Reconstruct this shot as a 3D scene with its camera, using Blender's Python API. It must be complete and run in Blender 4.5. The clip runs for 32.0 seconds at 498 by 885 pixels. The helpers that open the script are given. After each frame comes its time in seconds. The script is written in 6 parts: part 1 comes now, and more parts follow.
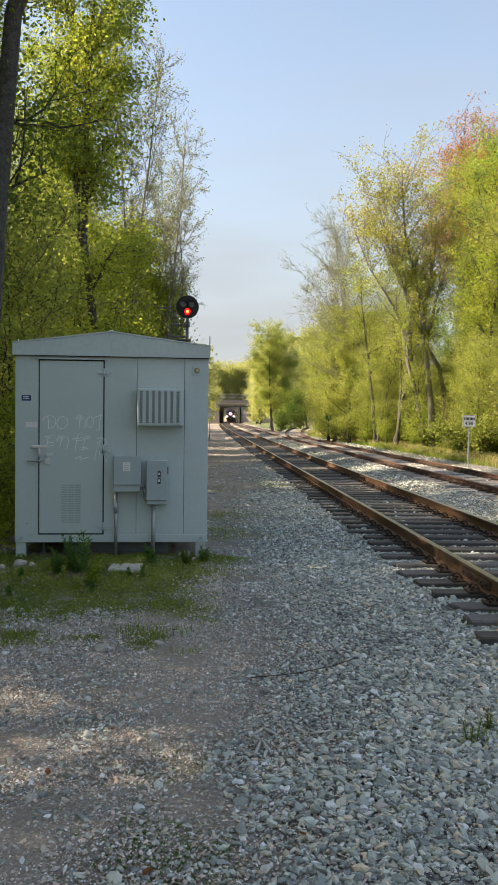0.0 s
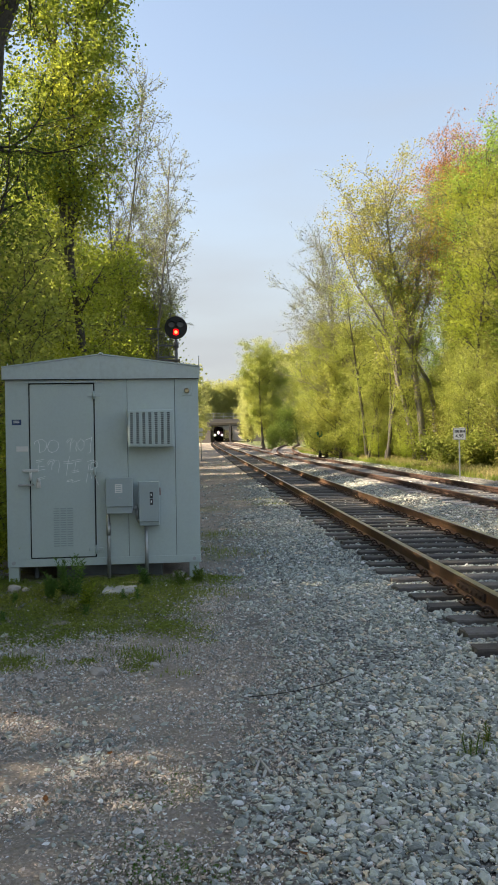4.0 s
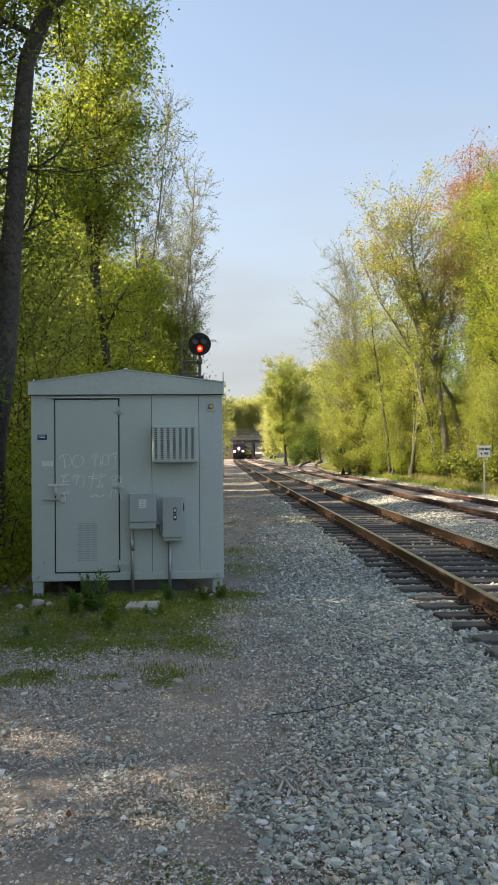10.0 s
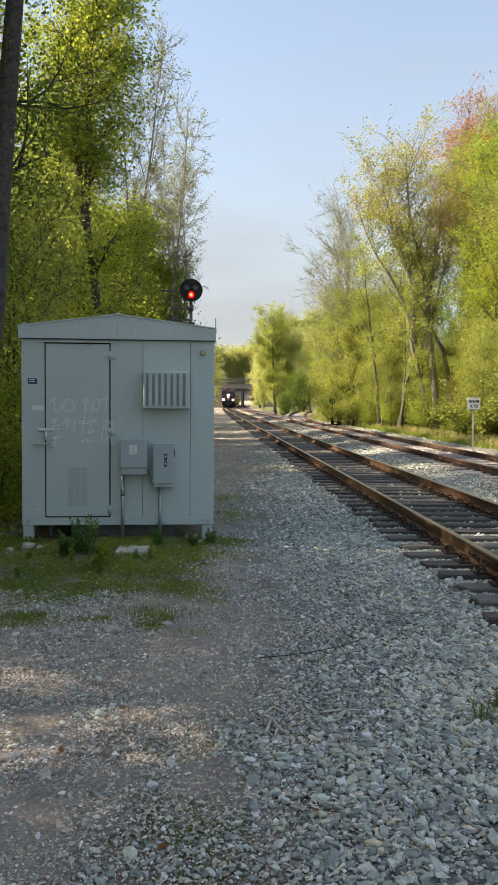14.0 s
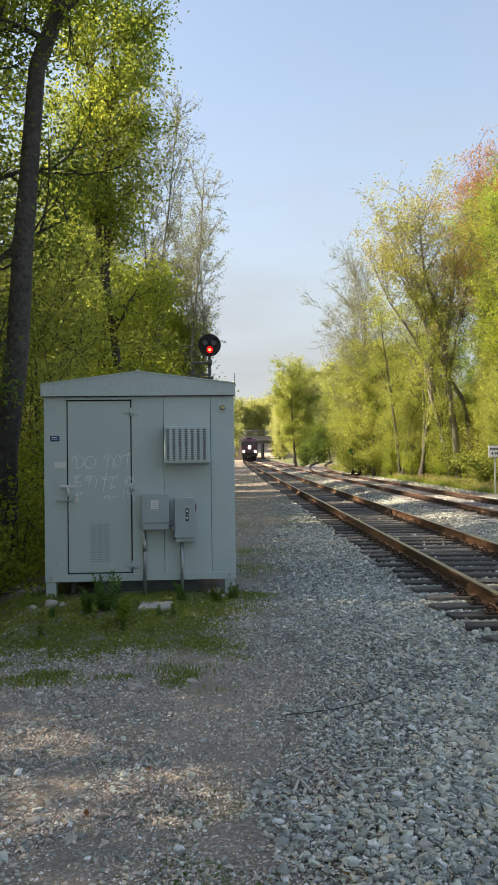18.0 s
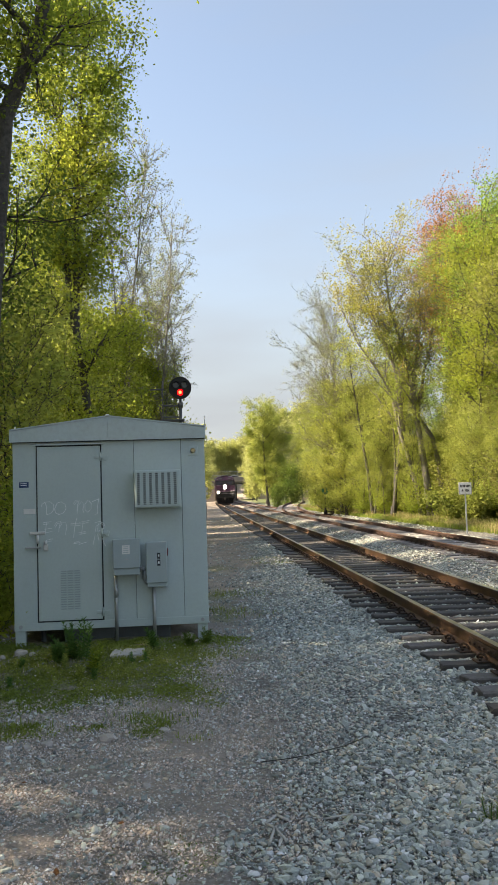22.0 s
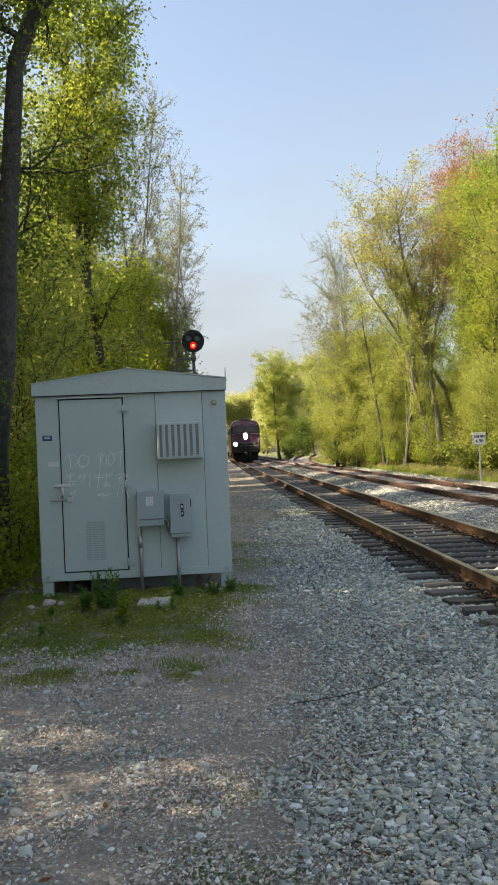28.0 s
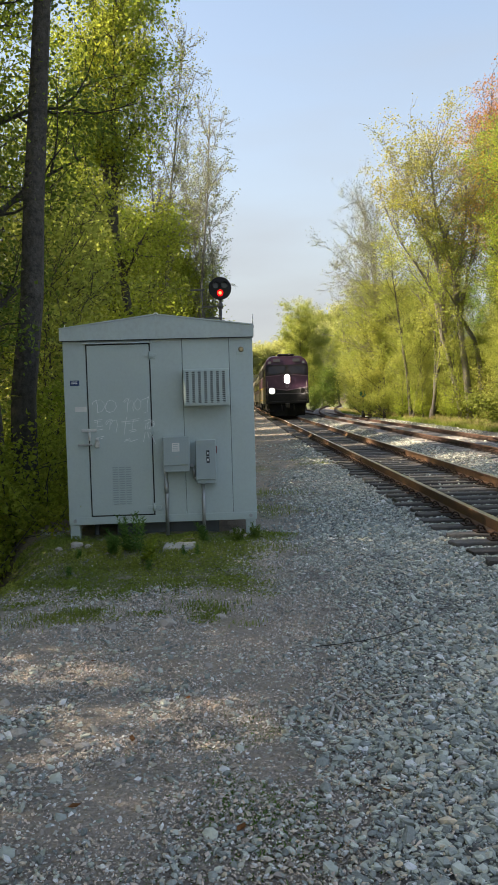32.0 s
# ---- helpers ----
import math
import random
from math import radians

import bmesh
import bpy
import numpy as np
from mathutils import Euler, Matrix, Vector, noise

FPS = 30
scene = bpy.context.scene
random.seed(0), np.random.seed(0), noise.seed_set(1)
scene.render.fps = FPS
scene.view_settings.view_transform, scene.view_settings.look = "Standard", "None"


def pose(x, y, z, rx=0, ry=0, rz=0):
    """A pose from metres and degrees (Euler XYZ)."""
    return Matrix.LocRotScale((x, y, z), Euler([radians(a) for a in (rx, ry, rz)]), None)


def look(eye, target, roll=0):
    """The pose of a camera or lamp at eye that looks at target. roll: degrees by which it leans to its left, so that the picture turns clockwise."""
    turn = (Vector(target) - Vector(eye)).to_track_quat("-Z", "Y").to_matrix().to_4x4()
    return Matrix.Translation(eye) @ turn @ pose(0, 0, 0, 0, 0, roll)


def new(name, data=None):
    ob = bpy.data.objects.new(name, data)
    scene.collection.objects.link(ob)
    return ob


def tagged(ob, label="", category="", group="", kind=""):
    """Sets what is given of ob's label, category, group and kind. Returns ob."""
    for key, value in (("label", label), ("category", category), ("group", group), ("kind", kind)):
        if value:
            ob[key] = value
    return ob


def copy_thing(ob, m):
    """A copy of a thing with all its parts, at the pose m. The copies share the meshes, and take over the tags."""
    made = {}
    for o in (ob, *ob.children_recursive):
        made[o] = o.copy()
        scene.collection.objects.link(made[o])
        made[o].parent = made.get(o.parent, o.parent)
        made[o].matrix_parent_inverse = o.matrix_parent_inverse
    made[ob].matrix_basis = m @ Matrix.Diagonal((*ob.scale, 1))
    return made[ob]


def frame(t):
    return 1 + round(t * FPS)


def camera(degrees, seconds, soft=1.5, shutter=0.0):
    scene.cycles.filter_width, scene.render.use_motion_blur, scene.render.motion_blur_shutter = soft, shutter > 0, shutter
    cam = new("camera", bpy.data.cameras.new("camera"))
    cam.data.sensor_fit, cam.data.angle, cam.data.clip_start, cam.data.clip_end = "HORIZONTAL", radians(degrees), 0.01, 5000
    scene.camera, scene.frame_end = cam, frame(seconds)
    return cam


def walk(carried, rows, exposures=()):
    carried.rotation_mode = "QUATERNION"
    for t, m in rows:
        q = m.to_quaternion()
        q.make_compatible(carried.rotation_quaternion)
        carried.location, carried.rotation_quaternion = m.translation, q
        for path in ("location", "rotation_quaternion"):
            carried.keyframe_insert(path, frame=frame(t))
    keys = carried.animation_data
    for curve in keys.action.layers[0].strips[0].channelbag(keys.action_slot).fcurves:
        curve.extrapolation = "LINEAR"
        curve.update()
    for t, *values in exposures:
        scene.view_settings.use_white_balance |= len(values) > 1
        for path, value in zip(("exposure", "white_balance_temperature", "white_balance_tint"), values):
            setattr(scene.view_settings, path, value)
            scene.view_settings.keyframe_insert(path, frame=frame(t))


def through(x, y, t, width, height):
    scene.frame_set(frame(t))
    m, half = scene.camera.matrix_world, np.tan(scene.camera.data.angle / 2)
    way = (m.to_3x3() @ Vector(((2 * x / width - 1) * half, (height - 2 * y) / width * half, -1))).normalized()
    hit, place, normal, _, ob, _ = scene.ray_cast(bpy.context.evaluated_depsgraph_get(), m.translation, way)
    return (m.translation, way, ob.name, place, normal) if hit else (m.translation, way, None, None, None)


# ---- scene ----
cam = camera(34.6, 32.0, soft=1.0)
PATH = [
    (0, (0.003, -0.004, 1.784), (0.18, 1.988, 1.723), 0.7),
    (0.5, (0.018, -0.002, 1.781), (0.206, 1.989, 1.759), 0.1),
    (1, (0.027, 0.002, 1.785), (0.233, 1.991, 1.795), -0.5),
    (1.5, (0.031, -0.008, 1.789), (0.253, 1.979, 1.821), -0.9),
    (2, (0.031, -0.003, 1.786), (0.256, 1.984, 1.827), -1.1),
    (2.5, (0.032, -0.002, 1.788), (0.246, 1.986, 1.819), -1.1),
    (3, (0.032, -0.013, 1.787), (0.236, 1.977, 1.795), -1.1),
    (3.5, (0.022, -0.02, 1.787), (0.222, 1.969, 1.769), -1.0),
    (5.5, (-0.01, -0.013, 1.78), (0.168, 1.979, 1.794), 0.3),
    (6, (-0.01, -0.009, 1.778), (0.147, 1.984, 1.804), 0.5),
    (6.5, (-0.017, -0.01, 1.778), (0.131, 1.984, 1.813), 0.5),
    (7, (-0.014, -0.013, 1.782), (0.133, 1.981, 1.826), 0.5),
    (7.5, (-0.009, -0.013, 1.778), (0.144, 1.98, 1.83), 0.3),
    (8, (-0.006, -0.013, 1.782), (0.153, 1.98, 1.834), 0.0),
    (8.5, (-0.003, -0.017, 1.784), (0.158, 1.976, 1.825), -0.2),
    (9, (-0.003, -0.013, 1.778), (0.152, 1.981, 1.809), -0.4),
    (9.5, (-0.005, -0.012, 1.774), (0.143, 1.983, 1.8), -0.5),
    (10, (-0.007, -0.013, 1.779), (0.135, 1.982, 1.806), -0.5),
    (10.5, (-0.009, -0.018, 1.785), (0.129, 1.977, 1.813), -0.4),
    (11, (-0.011, -0.016, 1.774), (0.122, 1.98, 1.796), -0.3),
    (11.5, (-0.012, -0.015, 1.772), (0.119, 1.981, 1.779), -0.2),
    (12, (-0.013, -0.007, 1.771), (0.124, 1.988, 1.752), -0.0),
    (12.5, (-0.016, -0.005, 1.771), (0.13, 1.989, 1.722), 0.2),
    (13, (-0.017, -0.013, 1.77), (0.134, 1.98, 1.696), 0.4),
    (13.5, (-0.014, -0.022, 1.768), (0.145, 1.97, 1.675), 0.5),
    (14, (-0.032, -0.003, 1.766), (0.137, 1.987, 1.665), 0.5),
    (14.5, (-0.058, -0.007, 1.773), (0.12, 1.983, 1.679), 0.5),
    (16.5, (-0.037, 0.0, 1.776), (0.126, 1.993, 1.766), 0.3),
    (17, (-0.041, -0.024, 1.78), (0.112, 1.97, 1.787), -0.0),
    (17.5, (-0.038, -0.028, 1.775), (0.097, 1.968, 1.794), -0.3),
    (18, (-0.037, -0.03, 1.779), (0.082, 1.966, 1.808), -0.7),
    (18.5, (-0.034, -0.031, 1.779), (0.076, 1.965, 1.815), -1.2),
    (19, (-0.028, -0.028, 1.774), (0.096, 1.967, 1.828), -1.6),
    (19.5, (-0.006, -0.012, 1.772), (0.146, 1.98, 1.852), -1.8),
    (20, (-0.023, -0.026, 1.788), (0.158, 1.963, 1.901), -1.9),
    (20.5, (-0.011, -0.046, 1.799), (0.186, 1.94, 1.94), -1.8),
    (21, (-0.014, -0.041, 1.793), (0.181, 1.944, 1.946), -1.8),
    (21.5, (-0.024, -0.039, 1.788), (0.165, 1.947, 1.934), -1.8),
    (22, (-0.018, -0.047, 1.794), (0.172, 1.94, 1.924), -1.8),
    (22.5, (-0.014, -0.035, 1.793), (0.193, 1.95, 1.913), -1.8),
    (23, (-0.008, -0.046, 1.782), (0.225, 1.937, 1.893), -1.9),
    (23.5, (-0.009, -0.054, 1.782), (0.25, 1.926, 1.889), -1.9),
    (24, (0.001, -0.051, 1.772), (0.289, 1.926, 1.875), -1.9),
    (24.5, (0.001, -0.058, 1.782), (0.314, 1.915, 1.876), -1.8),
    (25, (-0.078, -0.042, 1.771), (0.247, 1.929, 1.854), -1.8),
    (25.5, (-0.145, -0.047, 1.77), (0.169, 1.927, 1.835), -1.7),
    (26, (-0.159, -0.047, 1.774), (0.119, 1.933, 1.82), -1.6),
    (26.5, (-0.16, -0.049, 1.771), (0.068, 1.937, 1.8), -1.7),
    (28.5, (-0.157, -0.069, 1.763), (-0.004, 1.926, 1.776), -2.4),
    (29, (-0.152, -0.066, 1.758), (-0.012, 1.929, 1.766), -2.2),
    (29.5, (-0.159, -0.076, 1.759), (-0.037, 1.92, 1.761), -2.2),
    (30, (-0.163, -0.073, 1.759), (-0.056, 1.924, 1.758), -2.3),
    (30.5, (-0.154, -0.077, 1.753), (-0.054, 1.921, 1.746), -2.4),
    (31, (-0.165, -0.088, 1.755), (-0.07, 1.91, 1.727), -2.4),
    (31.5, (-0.169, -0.092, 1.741), (-0.074, 1.905, 1.696), -2.3),
    (32, (-0.173, -0.064, 1.742), (-0.078, 1.93, 1.634), -1.6),
]
walk(cam, [(t, look(eye, target, roll)) for t, eye, target, roll in PATH], exposures=((0.0, 1.8, 7800, 10), (32.0, 1.8, 7800, 10)))

# ---- light ----
SUN_ELEV, SUN_AZ = 41.0, 178.0   # degrees; azimuth of the way to the sun, from +x towards +y
world = bpy.data.worlds.new("sky")
scene.world = world
world.use_nodes = True
wn = world.node_tree.nodes
sky = wn.new("ShaderNodeTexSky")
sky.sky_type, sky.sun_disc = "NISHITA", False
sky.sun_elevation, sky.sun_rotation = radians(SUN_ELEV), radians(90.0 - SUN_AZ)
sky.air_density, sky.dust_density, sky.ozone_density = 1.0, 1.6, 1.7
# thin high haze: thick towards the horizon, with faint streaks of cirrus above
where = wn.new("ShaderNodeTexCoord")
split = wn.new("ShaderNodeSeparateXYZ")
world.node_tree.links.new(where.outputs["Generated"], split.inputs[0])
low = wn.new("ShaderNodeMapRange")
low.interpolation_type = "SMOOTHSTEP"
for _name, _v in (("From Min", -0.02), ("From Max", 0.50), ("To Min", 0.82), ("To Max", 0.12)):
    low.inputs[_name].default_value = _v
world.node_tree.links.new(split.outputs["Z"], low.inputs["Value"])
stretch = wn.new("ShaderNodeMapping")
stretch.inputs["Scale"].default_value = (1.6, 2.2, 6.0)
stretch.inputs["Rotation"].default_value = (0.3, 0.25, 0.4)
world.node_tree.links.new(where.outputs["Generated"], stretch.inputs["Vector"])
streak = wn.new("ShaderNodeTexNoise")
streak.inputs["Scale"].default_value, streak.inputs["Detail"].default_value = 1.7, 5
world.node_tree.links.new(stretch.outputs["Vector"], streak.inputs["Vector"])
thin = wn.new("ShaderNodeMapRange")
for _name, _v in (("From Min", 0.40), ("From Max", 0.75), ("To Min", 0.0), ("To Max", 0.26)):
    thin.inputs[_name].default_value = _v
world.node_tree.links.new(streak.outputs["Fac"], thin.inputs["Value"])
amount = wn.new("ShaderNodeMath")
amount.use_clamp = True
world.node_tree.links.new(low.outputs["Result"], amount.inputs[0])
world.node_tree.links.new(thin.outputs["Result"], amount.inputs[1])
haze = wn.new("ShaderNodeMix")
haze.data_type = "RGBA"
haze.inputs["B"].default_value = (1.58, 1.83, 2.25, 1)
world.node_tree.links.new(amount.outputs[0], haze.inputs["Factor"])
world.node_tree.links.new(sky.outputs["Color"], haze.inputs["A"])
world.node_tree.links.new(haze.outputs["Result"], wn["Background"].inputs["Color"])
wn["Background"].inputs["Strength"].default_value = 0.095
sun = new("sun", bpy.data.lights.new("sun", "SUN"))
sun.data.energy, sun.data.angle, sun.data.color = 4.2, radians(0.7), (1.0, 0.9, 0.76)
_az, _el = radians(SUN_AZ), radians(SUN_ELEV)
TO_SUN = Vector((math.cos(_az) * math.cos(_el), math.sin(_az) * math.cos(_el), math.sin(_el)))
sun.matrix_basis = look(TO_SUN * 50, (0, 0, 0))


# ---- materials ----
def mat(name, base, rough=0.7, metal=0.0, var=(), bump=(), coat=0.0, spec=0.5, island=0.0, piece=0.0, tints=()):
    """A principled surface. var: rows of (scale, amount, colour) that mix a colour in by noise; bump: rows of (scale, metres);
    island / piece: how far brightness varies from one loose part / one object to the next."""
    m = bpy.data.materials.new(name)
    m.use_nodes = True
    t = m.node_tree
    n, lk = t.nodes, t.links
    bsdf = n["Principled BSDF"]
    co = n.new("ShaderNodeTexCoord").outputs["Object"]
    col = None
    rgb = n.new("ShaderNodeRGB")
    rgb.outputs[0].default_value = (*base, 1)
    col = rgb.outputs[0]
    if tints:
        # stones of several colours, one to each loose piece
        ramp = n.new("ShaderNodeValToRGB")
        ramp.color_ramp.interpolation = "CONSTANT"
        while len(ramp.color_ramp.elements) < len(tints):
            ramp.color_ramp.elements.new(0.5)
        for e, (at, colour) in zip(ramp.color_ramp.elements, tints):
            e.position, e.color = at, (*colour, 1)
        lk.new(n.new("ShaderNodeNewGeometry").outputs["Random Per Island"], ramp.inputs["Fac"])
        col = ramp.outputs["Color"]
    for k, (scale, amount, colour) in enumerate(var):
        tex = n.new("ShaderNodeTexNoise")
        lk.new(co, tex.inputs["Vector"])
        tex.inputs["Scale"].default_value = scale
        tex.inputs["Detail"].default_value = 6
        tex.inputs["Roughness"].default_value = 0.65
        ramp = n.new("ShaderNodeMapRange")
        ramp.inputs["From Min"].default_value, ramp.inputs["From Max"].default_value = 0.42, 0.66
        ramp.inputs["To Max"].default_value = amount
        lk.new(tex.outputs["Fac"], ramp.inputs["Value"])
        mix = n.new("ShaderNodeMix")
        mix.data_type = "RGBA"
        lk.new(ramp.outputs["Result"], mix.inputs["Factor"])
        lk.new(col, mix.inputs["A"])
        mix.inputs["B"].default_value = (*colour, 1)
        col = mix.outputs["Result"]
    for amount, socket in ((island, "Random Per Island"), (piece, "Random")):
        if amount:
            src = n.new("ShaderNodeNewGeometry" if socket != "Random" else "ShaderNodeObjectInfo").outputs[socket]
            ramp = n.new("ShaderNodeMapRange")
            ramp.inputs["To Min"].default_value, ramp.inputs["To Max"].default_value = 1 - amount, 1 + amount
            lk.new(src, ramp.inputs["Value"])
            hsv = n.new("ShaderNodeHueSaturation")
            lk.new(ramp.outputs["Result"], hsv.inputs["Value"])
            lk.new(col, hsv.inputs["Color"])
            col = hsv.outputs["Color"]
    lk.new(col, bsdf.inputs["Base Color"])
    bsdf.inputs["Roughness"].default_value = rough
    bsdf.inputs["Metallic"].default_value = metal
    bsdf.inputs["Coat Weight"].default_value = coat
    bsdf.inputs["Specular IOR Level"].default_value = spec
    normal = None
    for scale, metres in bump:
        tex = n.new("ShaderNodeTexNoise")
        lk.new(co, tex.inputs["Vector"])
        tex.inputs["Scale"].default_value = scale
        tex.inputs["Detail"].default_value = 5
        b = n.new("ShaderNodeBump")
        b.inputs["Distance"].default_value = metres
        lk.new(tex.outputs["Fac"], b.inputs["Height"])
        if normal:
            lk.new(normal, b.inputs["Normal"])
        normal = b.outputs["Normal"]
    if normal:
        lk.new(normal, bsdf.inputs["Normal"])
    return m


def glow(name, colour, strength):
    m = bpy.data.materials.new(name)
    m.use_nodes = True
    b = m.node_tree.nodes["Principled BSDF"]
    b.inputs["Base Color"].default_value = (*colour, 1)
    b.inputs["Emission Color"].default_value = (*colour, 1)
    b.inputs["Emission Strength"].default_value = strength
    return m


def leaf_mat(name, colour, other, through=0.45):
    """Thin leaves: part of the light goes through; colour wanders from leaf to leaf and from bough to bough."""
    m = bpy.data.materials.new(name)
    m.use_nodes = True
    t = m.node_tree
    n, lk = t.nodes, t.links
    out, bsdf = n["Material Output"], n["Principled BSDF"]
    geo = n.new("ShaderNodeNewGeometry")
    co = n.new("ShaderNodeTexCoord").outputs["Object"]
    tex = n.new("ShaderNodeTexNoise")
    lk.new(co, tex.inputs["Vector"])
    tex.inputs["Scale"].default_value = 0.45
    tex.inputs["Detail"].default_value = 3
    ramp = n.new("ShaderNodeMapRange")
    ramp.inputs["From Min"].default_value, ramp.inputs["From Max"].default_value = 0.35, 0.65
    lk.new(tex.outputs["Fac"], ramp.inputs["Value"])
    mix = n.new("ShaderNodeMix")
    mix.data_type = "RGBA"
    lk.new(ramp.outputs["Result"], mix.inputs["Factor"])
    mix.inputs["A"].default_value, mix.inputs["B"].default_value = (*colour, 1), (*other, 1)
    val = n.new("ShaderNodeMapRange")
    val.inputs["To Min"].default_value, val.inputs["To Max"].default_value = 0.68, 1.32
    lk.new(geo.outputs["Random Per Island"], val.inputs["Value"])
    hsv = n.new("ShaderNodeHueSaturation")
    lk.new(val.outputs["Result"], hsv.inputs["Value"])
    lk.new(mix.outputs["Result"], hsv.inputs["Color"])
    lk.new(hsv.outputs["Color"], bsdf.inputs["Base Color"])
    bsdf.inputs["Roughness"].default_value = 0.65
    bsdf.inputs["Specular IOR Level"].default_value = 0.15
    tr = n.new("ShaderNodeBsdfTranslucent")
    lk.new(hsv.outputs["Color"], tr.inputs["Color"])
    ms = n.new("ShaderNodeMixShader")
    ms.inputs["Fac"].default_value = through
    lk.new(bsdf.outputs[0], ms.inputs[1])
    lk.new(tr.outputs[0], ms.inputs[2])
    lk.new(ms.outputs[0], out.inputs["Surface"])
    return m


M_PAINT = mat("grey_enamel_paint", (0.455, 0.55, 0.545), 0.42, var=((2.2, 0.35, (0.40, 0.485, 0.485)), (0.7, 0.25, (0.51, 0.585, 0.58)), (34.0, 0.10, (0.22, 0.25, 0.25))), bump=((60.0, 0.0004), (3.0, 0.002)))
M_ROOF = mat("grey_roof_paint", (0.48, 0.57, 0.565), 0.4, var=((3.0, 0.35, (0.40, 0.43, 0.43)), (20.0, 0.2, (0.24, 0.27, 0.25))), bump=((40.0, 0.0005),))
M_BOX = mat("dark_grey_enamel", (0.34, 0.415, 0.43), 0.4, var=((6.0, 0.3, (0.26, 0.315, 0.33)),), bump=((70.0, 0.0004),))
M_GALV = mat("galvanised_steel", (0.42, 0.44, 0.45), 0.45, 0.7, var=((14.0, 0.4, (0.3, 0.32, 0.33)),))
M_ZINC = mat("bright_zinc", (0.66, 0.67, 0.66), 0.4, 0.25, var=((30.0, 0.4, (0.42, 0.42, 0.40)),))
M_DARKGAP = mat("dark_gasket", (0.025, 0.027, 0.028), 0.8)
M_BLACK = mat("black_paint", (0.009, 0.009, 0.010), 0.6, var=((9.0, 0.4, (0.025, 0.025, 0.026)),))
M_CHALK = mat("chalk", (0.84, 0.87, 0.87), 0.95, var=((40.0, 0.5, (0.55, 0.61, 0.62)),))
M_WHITE = mat("white_label", (0.72, 0.72, 0.70), 0.6, var=((15.0, 0.3, (0.55, 0.55, 0.52)),))
M_BLUE = mat("blue_label", (0.02, 0.05, 0.14), 0.5)
M_INK = mat("black_ink", (0.02, 0.02, 0.025), 0.7)
M_BRASS = mat("brass", (0.36, 0.30, 0.18), 0.35, 0.9)
M_IRON = mat("weathered_steel", (0.13, 0.135, 0.14), 0.6, 0.4, var=((14.0, 0.4, (0.08, 0.08, 0.085)),))
M_RED = mat("red_enamel", (0.16, 0.018, 0.018), 0.5)
M_CONCRETE = mat("pale_concrete", (0.47, 0.46, 0.43), 0.9, var=((9.0, 0.5, (0.33, 0.33, 0.30)), (50.0, 0.35, (0.25, 0.25, 0.24))), bump=((80.0, 0.003), (12.0, 0.006)))
M_SKID = mat("painted_steel_skid", (0.10, 0.115, 0.12), 0.6, var=((8.0, 0.4, (0.06, 0.07, 0.07)),))
M_RUST = mat("rusty_rail", (0.115, 0.062, 0.036), 0.75, 0.25, var=((5.0, 0.55, (0.21, 0.105, 0.045)), (45.0, 0.4, (0.06, 0.04, 0.03))), bump=((120.0, 0.001),))
M_RUST2 = mat("red_rusty_rail", (0.075, 0.042, 0.033), 0.85, 0.1, var=((4.0, 0.5, (0.12, 0.066, 0.048)), (45.0, 0.4, (0.09, 0.04, 0.03))), bump=((120.0, 0.001),))
M_STEEL = mat("worn_rail_head", (0.42, 0.37, 0.32), 0.32, 0.9, var=((8.0, 0.5, (0.22, 0.16, 0.12)),))
M_TIE = mat("creosoted_timber", (0.10, 0.09, 0.082), 0.75, var=((3.0, 0.5, (0.17, 0.155, 0.145)), (30.0, 0.55, (0.045, 0.04, 0.036))), bump=((25.0, 0.006), (120.0, 0.002)), piece=0.55)
M_TIE2 = mat("weathered_timber", (0.29, 0.27, 0.265), 0.9, var=((3.0, 0.5, (0.36, 0.335, 0.325)), (30.0, 0.5, (0.09, 0.08, 0.072))), bump=((25.0, 0.006), (120.0, 0.002)), piece=0.3)
M_PLATE = mat("rusted_plate", (0.055, 0.038, 0.03), 0.8, 0.3, var=((20.0, 0.5, (0.11, 0.055, 0.03)),))
STONE_TINTS = ((0.000, (0.444, 0.481, 0.428)), (0.220, (0.244, 0.274, 0.253)), (0.420, (0.638, 0.672, 0.589)), (0.560, (0.350, 0.384, 0.350)), (0.700, (0.535, 0.509, 0.407)), (0.770, (0.163, 0.184, 0.171)), (0.860, (0.771, 0.636, 0.466)), (0.900, (0.800, 0.800, 0.800)), (0.960, (0.491, 0.443, 0.337)))
PEBBLE_TINTS = ((0.000, (0.640, 0.548, 0.472)), (0.220, (0.504, 0.483, 0.445)), (0.420, (0.335, 0.295, 0.260)), (0.560, (0.800, 0.800, 0.793)), (0.700, (0.580, 0.476, 0.390)), (0.820, (0.244, 0.244, 0.235)), (0.920, (0.792, 0.648, 0.547)))
M_STONE = mat("ballast_stone", (0.3, 0.3, 0.3), 0.85, var=((9.0, 0.35, (0.22, 0.245, 0.25)), (90.0, 0.3, (0.5, 0.5, 0.49))), tints=STONE_TINTS, bump=((90.0, 0.004),))
M_STONE_WARM = mat("fieldstone", (0.33, 0.305, 0.28), 0.88, var=((5.0, 0.55, (0.44, 0.42, 0.40)), (60.0, 0.4, (0.30, 0.25, 0.21))), island=0.35, bump=((60.0, 0.004),))
M_PEBBLE = mat("pebbles", (0.4, 0.4, 0.4), 0.88, var=((60.0, 0.3, (0.30, 0.26, 0.23)),), tints=PEBBLE_TINTS)
